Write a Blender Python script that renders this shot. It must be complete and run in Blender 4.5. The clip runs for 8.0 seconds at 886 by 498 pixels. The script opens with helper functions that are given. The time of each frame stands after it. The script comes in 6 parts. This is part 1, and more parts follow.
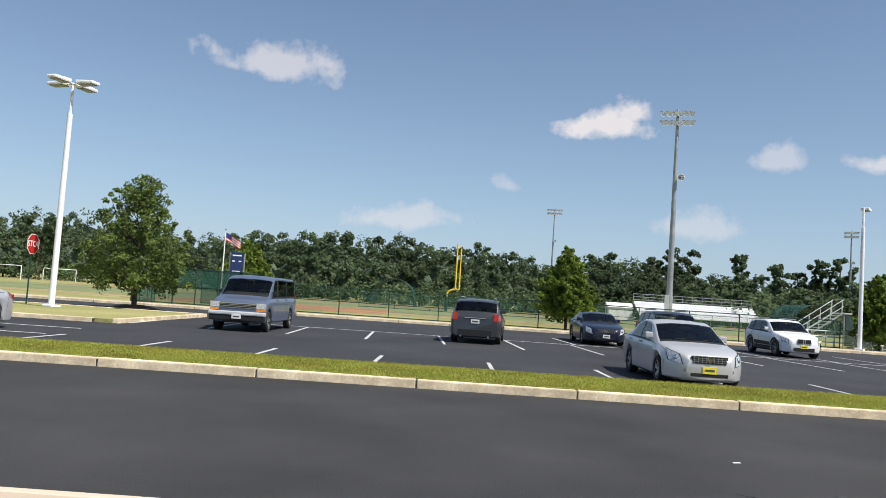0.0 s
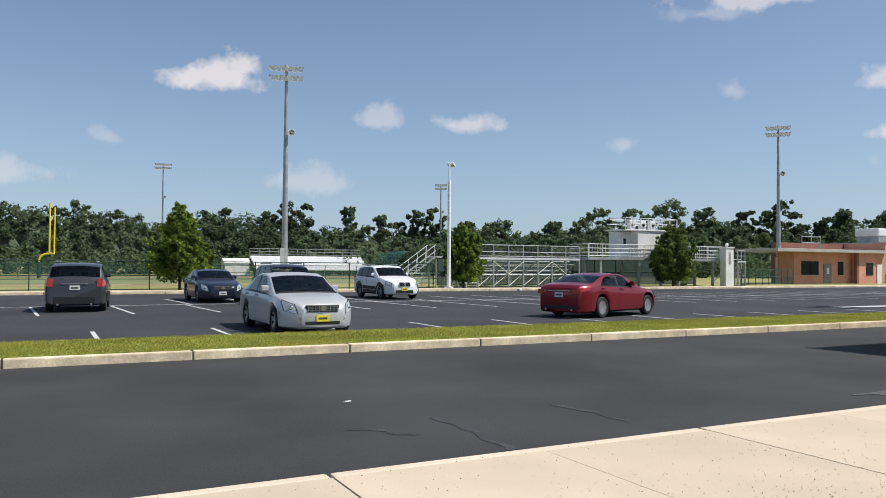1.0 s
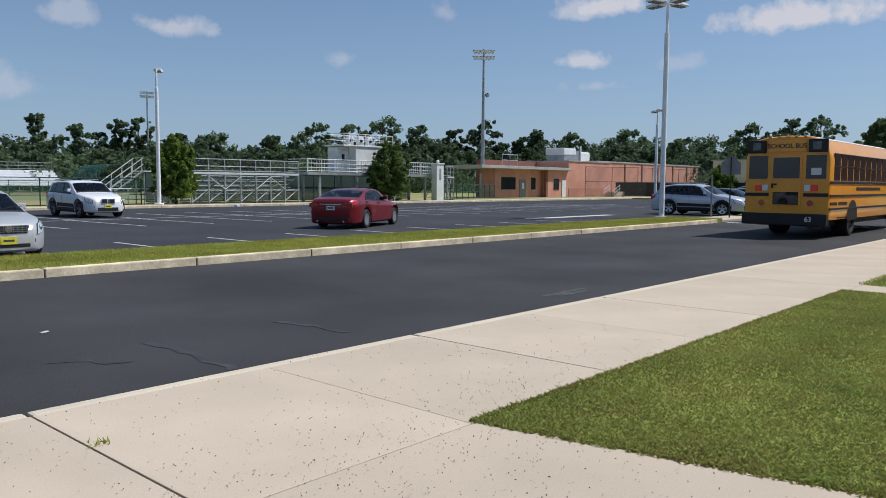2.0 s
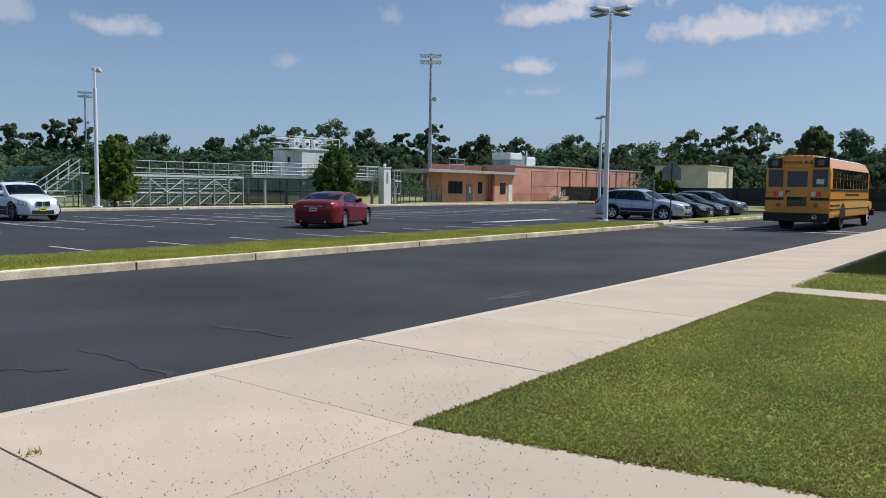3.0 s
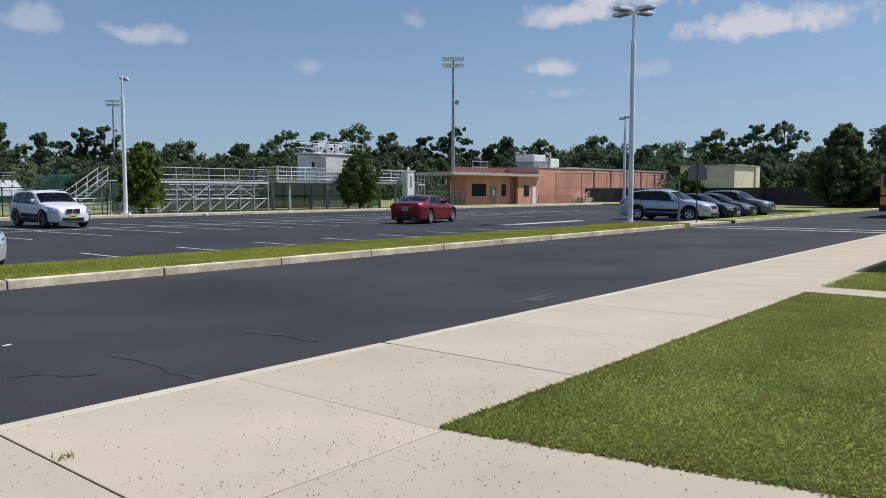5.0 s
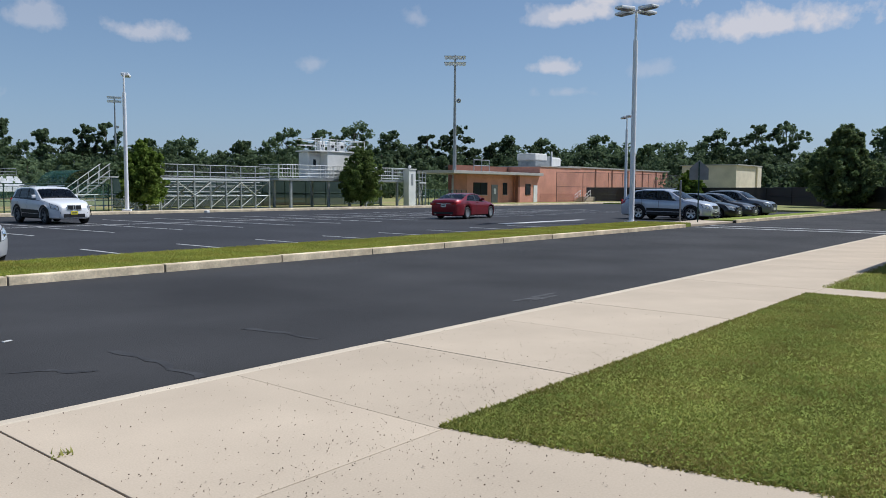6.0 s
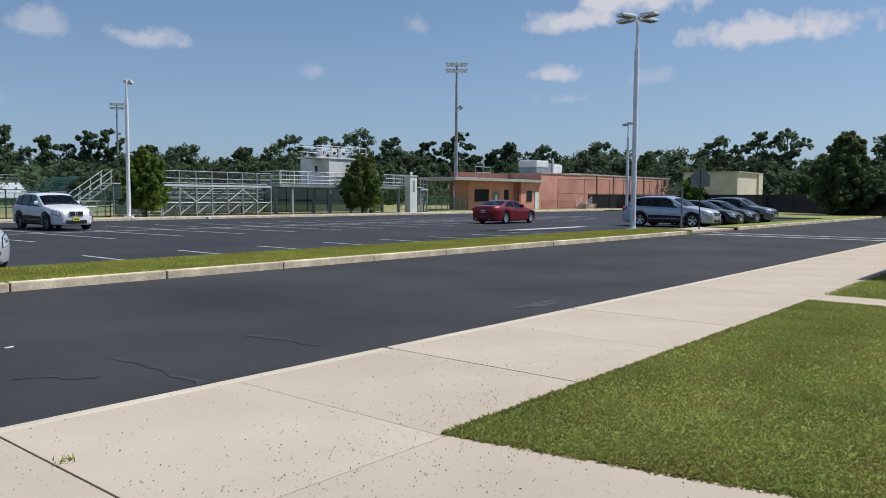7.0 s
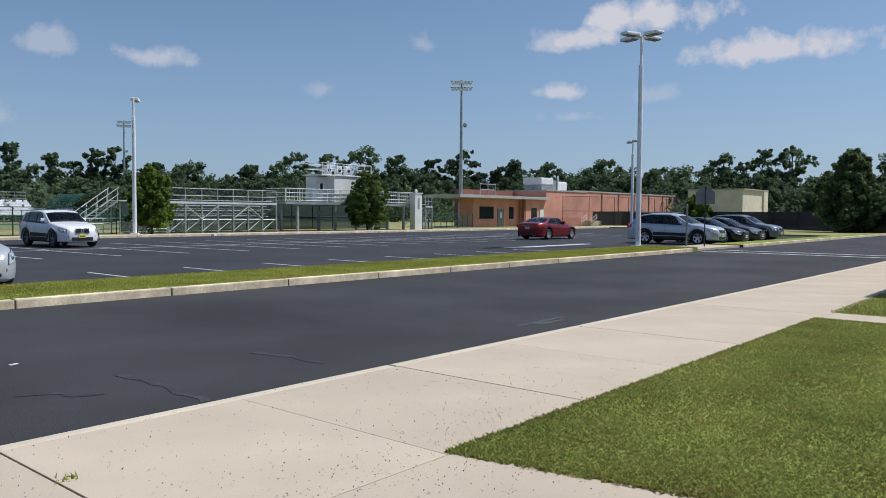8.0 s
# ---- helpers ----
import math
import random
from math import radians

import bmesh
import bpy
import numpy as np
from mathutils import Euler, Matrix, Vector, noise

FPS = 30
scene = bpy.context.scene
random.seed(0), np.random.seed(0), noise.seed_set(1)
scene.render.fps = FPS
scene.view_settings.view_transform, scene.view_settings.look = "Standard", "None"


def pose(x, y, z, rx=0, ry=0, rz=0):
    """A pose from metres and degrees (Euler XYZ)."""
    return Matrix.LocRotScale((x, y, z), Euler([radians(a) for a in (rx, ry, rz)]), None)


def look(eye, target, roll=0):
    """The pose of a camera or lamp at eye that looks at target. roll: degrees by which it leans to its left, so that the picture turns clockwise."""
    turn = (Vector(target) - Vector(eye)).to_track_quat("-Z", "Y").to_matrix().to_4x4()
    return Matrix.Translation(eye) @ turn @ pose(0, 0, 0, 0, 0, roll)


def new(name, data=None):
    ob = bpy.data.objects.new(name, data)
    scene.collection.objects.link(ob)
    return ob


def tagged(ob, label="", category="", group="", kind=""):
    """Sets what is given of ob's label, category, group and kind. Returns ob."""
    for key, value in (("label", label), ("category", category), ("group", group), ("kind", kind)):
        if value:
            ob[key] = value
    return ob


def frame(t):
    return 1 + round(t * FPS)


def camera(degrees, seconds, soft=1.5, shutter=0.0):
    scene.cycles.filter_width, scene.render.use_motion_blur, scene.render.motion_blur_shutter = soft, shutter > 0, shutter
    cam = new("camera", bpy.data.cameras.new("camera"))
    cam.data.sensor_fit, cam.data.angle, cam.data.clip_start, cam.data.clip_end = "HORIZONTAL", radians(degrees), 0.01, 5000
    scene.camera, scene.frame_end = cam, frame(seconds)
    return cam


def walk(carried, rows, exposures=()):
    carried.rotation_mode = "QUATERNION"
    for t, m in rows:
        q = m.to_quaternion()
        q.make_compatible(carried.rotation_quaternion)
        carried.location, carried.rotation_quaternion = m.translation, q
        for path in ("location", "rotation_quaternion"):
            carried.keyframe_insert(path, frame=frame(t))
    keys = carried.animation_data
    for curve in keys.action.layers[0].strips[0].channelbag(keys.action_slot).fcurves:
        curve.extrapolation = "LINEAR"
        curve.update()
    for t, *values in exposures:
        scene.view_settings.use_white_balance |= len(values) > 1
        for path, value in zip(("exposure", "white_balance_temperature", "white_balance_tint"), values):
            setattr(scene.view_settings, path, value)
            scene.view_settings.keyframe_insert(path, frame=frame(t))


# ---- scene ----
cam = camera(60.05, 8.0, soft=0.9)

PATH = [
    (0.0, pose(-0.045, -0.009, 1.554, 93.73, -3.81, 0.55)),
    (0.2, pose(-0.066, 0.005, 1.553, 93.45, -3.57, -5.44)),
    (0.3, pose(-0.053, -0.008, 1.550, 93.28, -3.51, -9.86)),
    (0.4, pose(-0.039, -0.017, 1.548, 92.41, -3.60, -15.19)),
    (0.5, pose(-0.020, -0.014, 1.553, 93.01, -4.25, -17.94)),
    (0.7, pose(-0.011, -0.016, 1.550, 92.24, -2.63, -26.72)),
    (0.8, pose(0.004, -0.021, 1.550, 92.97, -1.87, -25.36)),
    (1.0, pose(0.010, 0.005, 1.559, 91.39, -0.37, -27.47)),
    (1.2, pose(0.006, 0.034, 1.569, 88.38, 0.33, -30.82)),
    (1.5, pose(-0.000, 0.035, 1.572, 85.33, -0.43, -38.58)),
    (1.8, pose(0.005, 0.031, 1.576, 84.77, -0.63, -45.02)),
    (2.0, pose(0.010, 0.017, 1.575, 85.19, -0.39, -48.19)),
    (2.2, pose(0.016, 0.006, 1.576, 85.46, -0.77, -50.73)),
    (3.3, pose(0.014, -0.007, 1.575, 85.59, -0.56, -52.27)),
    (3.5, pose(0.013, -0.004, 1.578, 85.74, -0.41, -52.36)),
    (4.0, pose(0.016, -0.009, 1.578, 85.91, -0.28, -51.81)),
    (4.5, pose(0.021, -0.011, 1.578, 85.64, 0.16, -50.76)),
    (4.7, pose(0.015, -0.006, 1.576, 85.68, 0.16, -50.50)),
    (5.8, pose(0.018, -0.002, 1.577, 85.69, -0.21, -50.26)),
    (6.0, pose(0.020, -0.002, 1.578, 85.60, -0.30, -50.26)),
    (6.5, pose(0.022, -0.004, 1.579, 85.85, -0.44, -49.87)),
    (7.0, pose(0.014, 0.001, 1.579, 86.10, -0.36, -50.16)),
    (7.5, pose(0.015, 0.002, 1.581, 86.40, -0.39, -50.46)),
    (8.0, pose(0.017, -0.005, 1.580, 87.38, -0.37, -49.79)),
]
walk(cam, PATH, [(0.0, 0.45, 6750, 10), (0.5, 0.55, 6700, 10), (1.0, 0.34, 6650, 10), (1.8, 0.0, 6100, 10), (8.0, 0.0, 6050, 10)])

# ---- sky, sun, exposure ----
SUN_AZ, SUN_EL = 125.6, 56.0
world = bpy.data.worlds.new("sky")
scene.world = world
world.use_nodes = True


def build_sky():
    nt = world.node_tree
    N, L = nt.nodes, nt.links
    N.clear()

    def math_node(op, a, b=None, c=None):
        n = N.new("ShaderNodeMath")
        n.operation = op
        for i, v in enumerate((a, b, c)):
            if v is None:
                continue
            if isinstance(v, (int, float)):
                n.inputs[i].default_value = v
            else:
                L.new(v, n.inputs[i])
        return n.outputs[0]

    out = N.new("ShaderNodeOutputWorld")
    bg = N.new("ShaderNodeBackground")
    sky = N.new("ShaderNodeTexSky")
    sky.sky_type = "NISHITA"
    sky.sun_disc = False
    sky.sun_elevation, sky.sun_rotation = radians(SUN_EL), radians(SUN_AZ)
    sky.altitude, sky.air_density, sky.dust_density, sky.ozone_density = 0, 1.0, 0.7, 2.0
    tc = N.new("ShaderNodeTexCoord")
    sep = N.new("ShaderNodeSeparateXYZ")
    L.new(tc.outputs["Generated"], sep.inputs[0])
    x, y, z = sep.outputs
    az = math_node("MULTIPLY", math_node("ARCTAN2", x, y), 57.2958)
    el = math_node("MULTIPLY", math_node("ARCSINE", z), 57.2958)
    big = N.new("ShaderNodeTexNoise")
    big.inputs["Scale"].default_value, big.inputs["Detail"].default_value = 20, 9
    big.inputs["Roughness"].default_value = 0.6
    L.new(tc.outputs["Generated"], big.inputs["Vector"])
    edge = math_node("SUBTRACT", big.outputs["Fac"], 0.5)
    # azimuth, elevation, half width, half height, density of each cumulus
    clouds = ((-13.9, 15.9, 4.6, 1.5, .55), (-17.3, 15.6, 1.4, .7, .4), (11.1, 13.3, 3.9, 1.2, .85), (12.6, 14.1, 2.0, 1.1, .8), (22.8, 10.9, 2.0, 1.1, .42),
              (29.5, 10.6, 2.6, .9, .6), (48.2, 12.3, 1.4, .9, .3), (58.3, 12.4, 2.0, .9, .6), (58.4, 8.8, 1.9, .75, .75),
              (73.6, 11.1, 4.8, 1.3, .9), (64.5, 13.9, 4.6, 1.6, .95), (60.2, 12.5, 2.4, .9, .9),
              (-4.1, 5.7, 4.0, 1.2, .4), (3.9, 8.7, 1.2, .7, .3), (17.8, 6.2, 2.8, 1.4, .35), (50.0, 18.4, 5.0, 1.0, .6), (46.0, 17.6, 2.6, .9, .3),
              (40.8, 9.0, 1.3, .8, .32), (59.3, 7.1, 2.6, .6, .3), (65.2, 8.5, 1.9, .9, .28))
    cover = None
    for ca, ce, wa, he, dens in clouds:
        u = math_node("DIVIDE", math_node("SUBTRACT", az, ca), wa)
        v = math_node("DIVIDE", math_node("SUBTRACT", el, ce), he)
        # flatter below than above
        v = math_node("ADD", math_node("MAXIMUM", v, 0.0), math_node("MULTIPLY", math_node("MINIMUM", v, 0.0), 1.5))
        r = math_node("SQRT", math_node("ADD", math_node("MULTIPLY", u, u), math_node("MULTIPLY", v, v)))
        r = math_node("ADD", r, math_node("MULTIPLY", edge, 3.4))
        m = math_node("MULTIPLY", math_node("MINIMUM", math_node("MAXIMUM", math_node("MULTIPLY", math_node("SUBTRACT", 1.12, r), 1.5), 0.0), 1.0), dens)
        cover = m if cover is None else math_node("MAXIMUM", cover, m)
    # thin haze towards the horizon
    haze = math_node("MULTIPLY", math_node("POWER", 2.718, math_node("MULTIPLY", math_node("ABSOLUTE", el), -0.10)), 0.6)
    mix_h = N.new("ShaderNodeMix")
    mix_h.data_type = "RGBA"
    L.new(haze, mix_h.inputs[0])
    L.new(sky.outputs[0], mix_h.inputs[6])
    mix_h.inputs[7].default_value = (2.95, 4.6, 7.4, 1)
    mix_c = N.new("ShaderNodeMix")
    mix_c.data_type = "RGBA"
    L.new(cover, mix_c.inputs[0])
    L.new(mix_h.outputs[2], mix_c.inputs[6])
    mix_c.inputs[7].default_value = (7.6, 7.3, 7.5, 1)
    L.new(mix_c.outputs[2], bg.inputs["Color"])
    bg.inputs["Strength"].default_value = 0.085
    L.new(bg.outputs[0], out.inputs[0])


build_sky()
sun = new("sun", bpy.data.lights.new("sun", "SUN"))
sun.data.energy, sun.data.angle, sun.data.color = 4.3, radians(0.6), (1.0, 0.97, 0.92)
_s = Vector((math.sin(radians(SUN_AZ)) * math.cos(radians(SUN_EL)), math.cos(radians(SUN_AZ)) * math.cos(radians(SUN_EL)), math.sin(radians(SUN_EL))))
sun.matrix_world = look(_s * 200, (0, 0, 0))


# ---- materials ----
def material(name, color, rough=0.6, metal=0.0, scale=3.0, vary=0.12, fine=40.0, bump=0.15, tint=None, coat=0.0, rand=0.0, spec=0.5, stretch=(1, 1, 1)):
    """Grain at two sizes, a second colour for stains and wear, and fine relief."""
    m = bpy.data.materials.new(name)
    m.use_nodes = True
    N, L = m.node_tree.nodes, m.node_tree.links
    b = N["Principled BSDF"]
    tc, mp = N.new("ShaderNodeTexCoord"), N.new("ShaderNodeMapping")
    mp.inputs["Scale"].default_value = stretch
    L.new(tc.outputs["Object"], mp.inputs["Vector"])
    n1, n2 = N.new("ShaderNodeTexNoise"), N.new("ShaderNodeTexNoise")
    n1.inputs["Scale"].default_value, n1.inputs["Detail"].default_value = scale, 5
    n2.inputs["Scale"].default_value, n2.inputs["Detail"].default_value = fine, 3
    for n in (n1, n2):
        L.new(mp.outputs[0], n.inputs["Vector"])
    r = N.new("ShaderNodeValToRGB")
    r.color_ramp.elements[0].position, r.color_ramp.elements[1].position = 0.32, 0.68
    lo = tint or [c * (1 - vary * 1.6) for c in color]
    hi = [min(1, c * (1 + vary)) for c in color]
    r.color_ramp.elements[0].color, r.color_ramp.elements[1].color = (*lo, 1), (*hi, 1)
    L.new(n1.outputs["Fac"], r.inputs["Fac"])
    hsv = N.new("ShaderNodeHueSaturation")
    L.new(r.outputs["Color"], hsv.inputs["Color"])
    mr = N.new("ShaderNodeMapRange")
    mr.inputs["From Min"].default_value, mr.inputs["From Max"].default_value = 0.3, 0.7
    mr.inputs["To Min"].default_value, mr.inputs["To Max"].default_value = 1 - vary, 1 + vary
    L.new(n2.outputs["Fac"], mr.inputs["Value"])
    val = mr.outputs[0]
    if rand:
        o, m2, mm = N.new("ShaderNodeObjectInfo"), N.new("ShaderNodeMapRange"), N.new("ShaderNodeMath")
        m2.inputs["To Min"].default_value, m2.inputs["To Max"].default_value = 1 - rand, 1 + rand
        L.new(o.outputs["Random"], m2.inputs["Value"])
        mm.operation = "MULTIPLY"
        L.new(val, mm.inputs[0])
        L.new(m2.outputs[0], mm.inputs[1])
        val = mm.outputs[0]
    L.new(val, hsv.inputs["Value"])
    L.new(hsv.outputs["Color"], b.inputs["Base Color"])
    b.inputs["Roughness"].default_value, b.inputs["Metallic"].default_value = rough, metal
    b.inputs["Specular IOR Level"].default_value = spec
    b.inputs["Coat Weight"].default_value, b.inputs["Coat Roughness"].default_value = coat, 0.05
    if bump:
        bp = N.new("ShaderNodeBump")
        bp.inputs["Strength"].default_value, bp.inputs["Distance"].default_value = bump, 0.01
        L.new(n2.outputs["Fac"], bp.inputs["Height"])
        L.new(bp.outputs[0], b.inputs["Normal"])
    return m


def plain_material(name, color, rough, glow=0.0):
    m = bpy.data.materials.new(name)
    m.use_nodes = True
    b = m.node_tree.nodes["Principled BSDF"]
    b.inputs["Base Color"].default_value = (*color, 1)
    b.inputs["Roughness"].default_value = rough
    b.inputs["Specular IOR Level"].default_value = 0.6
    if glow:
        b.inputs["Emission Color"].default_value = (*color, 1)
        b.inputs["Emission Strength"].default_value = glow
    return m


def mesh_material(name, color, cover):
    """Woven wire or net: part of the light goes through."""
    m = plain_material(name, color, 0.6)
    N, L = m.node_tree.nodes, m.node_tree.links
    tr, mx = N.new("ShaderNodeBsdfTransparent"), N.new("ShaderNodeMixShader")
    mx.inputs[0].default_value = cover
    L.new(tr.outputs[0], mx.inputs[1])
    L.new(N["Principled BSDF"].outputs[0], mx.inputs[2])
    L.new(mx.outputs[0], N["Material Output"].inputs[0])
    return m


def car_glass(name, tint):
    """Tinted safety glass: what is behind shows darkened, the sky mirrors in it more at a slant."""
    m = bpy.data.materials.new(name)
    m.use_nodes = True
    N, L = m.node_tree.nodes, m.node_tree.links
    N.remove(N["Principled BSDF"])
    tr, gl, fr, mx = (N.new("ShaderNode" + k) for k in ("BsdfTransparent", "BsdfGlossy", "Fresnel", "MixShader"))
    tr.inputs["Color"].default_value = (*tint, 1)
    gl.inputs["Roughness"].default_value = 0.02
    fr.inputs["IOR"].default_value = 1.5
    L.new(fr.outputs[0], mx.inputs[0])
    L.new(tr.outputs[0], mx.inputs[1])
    L.new(gl.outputs[0], mx.inputs[2])
    L.new(mx.outputs[0], N["Material Output"].inputs[0])
    return m


def leaf_material(name, dark, light, patch=0.12, swing=0.35, hue=0.0):
    m = plain_material(name, dark, 0.75)
    N, L = m.node_tree.nodes, m.node_tree.links
    b = N["Principled BSDF"]
    b.inputs["Specular IOR Level"].default_value = 0.12
    g, r = N.new("ShaderNodeNewGeometry"), N.new("ShaderNodeValToRGB")
    r.color_ramp.elements[0].color, r.color_ramp.elements[1].color = (*dark, 1), (*light, 1)
    L.new(g.outputs["Random Per Island"], r.inputs["Fac"])
    tc, n = N.new("ShaderNodeTexCoord"), N.new("ShaderNodeTexNoise")
    n.inputs["Scale"].default_value = patch
    L.new(tc.outputs["Object"], n.inputs["Vector"])
    mr = N.new("ShaderNodeMapRange")
    for k, v in (("From Min", 0.3), ("From Max", 0.7), ("To Min", 1 - swing), ("To Max", 1 + swing)):
        mr.inputs[k].default_value = v
    L.new(n.outputs["Fac"], mr.inputs["Value"])
    h = N.new("ShaderNodeHueSaturation")
    L.new(mr.outputs[0], h.inputs["Value"])
    if hue:
        # dry spots turn towards straw
        n2, m2 = N.new("ShaderNodeTexNoise"), N.new("ShaderNodeMapRange")
        n2.inputs["Scale"].default_value, n2.inputs["Detail"].default_value = patch * 1.7, 5
        L.new(tc.outputs["Object"], n2.inputs["Vector"])
        for k, v in (("From Min", 0.4), ("From Max", 0.72), ("To Min", 0.505), ("To Max", 0.5 - hue)):
            m2.inputs[k].default_value = v
        L.new(n2.outputs["Fac"], m2.inputs["Value"])
        L.new(m2.outputs[0], h.inputs["Hue"])
    L.new(r.outputs["Color"], h.inputs["Color"])
    L.new(h.outputs["Color"], b.inputs["Base Color"])
    t, mx = N.new("ShaderNodeBsdfTranslucent"), N.new("ShaderNodeMixShader")
    L.new(h.outputs["Color"], t.inputs["Color"])
    mx.inputs[0].default_value = 0.45
    L.new(b.outputs[0], mx.inputs[1])
    L.new(t.outputs[0], mx.inputs[2])
    L.new(mx.outputs[0], N["Material Output"].inputs[0])
    return m


ASPHALT = material("asphalt", (0.044, 0.0435, 0.0445), 0.85, scale=0.35, vary=0.2, fine=60, bump=0.5, spec=0.25)
LOT_ASPHALT = material("lot_asphalt", (0.042, 0.043, 0.048), 0.85, scale=0.3, vary=0.15, fine=50, bump=0.5, spec=0.25)
PAINT_LINE = material("road_paint", (0.55, 0.55, 0.53), 0.7, scale=4, vary=0.15, fine=30, tint=(0.4, 0.4, 0.4))
CONCRETE = material("concrete", (0.525, 0.435, 0.33), 0.9, scale=0.9, vary=0.06, fine=90, bump=0.05, rand=0.04, spec=0.2)
KERB = material("kerb_concrete", (0.76, 0.64, 0.45), 0.9, scale=2.6, vary=0.14, fine=26, bump=0.4, tint=(0.50, 0.41, 0.28), rand=0.06, spec=0.2)
EDGE = material("trowelled_concrete", (0.60, 0.515, 0.40), 0.85, scale=1.4, vary=0.06, fine=60, bump=0.05, rand=0.03, spec=0.2)
JOINT = material("joint_dirt", (0.06, 0.05, 0.04), 0.95, scale=6, vary=0.25)
GRASS = material("lawn_soil", (0.23, 0.255, 0.06), 0.9, scale=1.2, vary=0.25, fine=90, bump=0.8, tint=(0.14, 0.19, 0.035), spec=0.1)
FIELD = material("field_grass", (0.31, 0.285, 0.125), 0.95, scale=0.12, vary=0.16, fine=8, bump=0.2, tint=(0.20, 0.215, 0.08), spec=0.1)
DIRT = material("infield_clay", (0.36, 0.19, 0.11), 0.95, scale=0.2, vary=0.15, fine=10, spec=0.1)
WHITE_METAL = material("white_painted_metal", (0.84, 0.85, 0.86), 0.4, scale=1.5, vary=0.06, fine=20, bump=0.03)
GALV = material("galvanised_steel", (0.36, 0.38, 0.39), 0.5, 0.5, scale=1.5, vary=0.15, fine=15, bump=0.05)
ALU = material("mill_aluminium", (0.68, 0.69, 0.69), 0.45, 0.35, scale=1.0, vary=0.1, fine=20, bump=0.04)
GREEN_POST = material("green_coated_steel", (0.012, 0.045, 0.03), 0.5, scale=4, vary=0.15)
TAR = material("tar_seal", (0.037, 0.037, 0.039), 0.8, scale=3, vary=0.3)
BLACK = material("black_plastic", (0.012, 0.012, 0.013), 0.55, scale=6, vary=0.15, bump=0.05)
BLACK_NET = mesh_material("black_windscreen_net", (0.007, 0.008, 0.009), 0.985)
GREEN_MESH = mesh_material("green_chain_link", (0.03, 0.11, 0.075), 0.17)
GREEN_NET = mesh_material("green_backstop_net", (0.015, 0.085, 0.06), 0.6)
STAND_NET = mesh_material("dark_screen_net", (0.02, 0.045, 0.042), 0.88)
GREY_MESH = mesh_material("grey_chain_link", (0.10, 0.11, 0.11), 0.18)
BRICK = material("brick", (0.61, 0.285, 0.205), 0.85, scale=0.6, vary=0.1, fine=14, bump=0.4, rand=0.08)
BRICK_BASE = material("base_brick", (0.50, 0.22, 0.155), 0.85, scale=0.6, vary=0.1, fine=14, bump=0.4)
BRICK_DARK = material("dark_brick", (0.24, 0.10, 0.07), 0.85, scale=0.6, vary=0.1, fine=14, bump=0.4)
ROOF = material("roof_edge_metal", (0.42, 0.40, 0.37), 0.5, scale=0.8, vary=0.08)
TAN = material("tan_block", (0.70, 0.62, 0.48), 0.85, scale=0.8, vary=0.07, fine=9, bump=0.3)
PANEL_WHITE = material("white_siding", (0.74, 0.74, 0.72), 0.6, scale=1.2, vary=0.06, fine=12, bump=0.1)
BARK = material("bark", (0.075, 0.058, 0.043), 0.95, scale=6, vary=0.3, fine=30, bump=0.9, stretch=(1, 1, 0.25))
MULCH = material("mulch", (0.045, 0.03, 0.02), 0.95, scale=8, vary=0.3, fine=60, bump=0.9)
GLASS = car_glass("car_glass", (0.52, 0.58, 0.56))
CABIN = material("cabin_cloth", (0.12, 0.118, 0.115), 0.8, scale=4, vary=0.2, fine=60, bump=0.1)
BUS_GLASS = plain_material("dark_bus_glass", (0.006, 0.008, 0.010), 0.03)
WINDOW = plain_material("window_glass", (0.03, 0.035, 0.04), 0.06)
TYRE = material("tyre_rubber", (0.014, 0.014, 0.014), 0.8, scale=8, vary=0.2)
RIM = material("alloy_rim", (0.55, 0.56, 0.57), 0.3, 0.8, scale=5, vary=0.08, bump=0.02)
CHROME = material("chrome", (0.7, 0.71, 0.72), 0.15, 1.0, scale=4, vary=0.05, bump=0.0)
LAMP_CLEAR = material("clear_lamp", (0.62, 0.64, 0.65), 0.12, 0.3, scale=20, vary=0.25, fine=60, bump=0.05, coat=1.0)
LENS_DARK = material("grey_lamp_lens", (0.12, 0.13, 0.14), 0.2, scale=6, vary=0.2, bump=0.02)
LAMP_RED = material("red_lamp", (0.42, 0.012, 0.012), 0.15, scale=10, vary=0.15, bump=0.0, coat=1.0)
LAMP_AMBER = material("amber_lamp", (0.7, 0.22, 0.02), 0.15, scale=10, vary=0.15, bump=0.0, coat=1.0)
BRAKE = plain_material("lit_brake_lamp", (0.6, 0.02, 0.015), 0.2, 0.08)
PLATE_WHITE = material("plate_white", (0.66, 0.66, 0.64), 0.5, scale=10, vary=0.08)
PLATE_YELLOW = material("plate_yellow", (0.72, 0.62, 0.05), 0.5, scale=10, vary=0.1)
PLATE_DARK = material("plate_marks", (0.05, 0.06, 0.05), 0.6, scale=10, vary=0.1)
BUS_YELLOW = material("bus_yellow", (0.86, 0.36, 0.014), 0.35, scale=0.8, vary=0.05, fine=12, bump=0.02, coat=0.4)
BUS_WHITE = material("bus_roof_white", (0.74, 0.74, 0.7), 0.5, scale=0.8, vary=0.06)
STOP_RED = material("sign_red", (0.50, 0.02, 0.02), 0.45, scale=3, vary=0.08)
SIGN_WHITE = material("sign_white", (0.78, 0.78, 0.76), 0.45, scale=3, vary=0.05)
SIGN_BACK = material("sign_back_aluminium", (0.22, 0.23, 0.24), 0.55, 0.3, scale=3, vary=0.1)
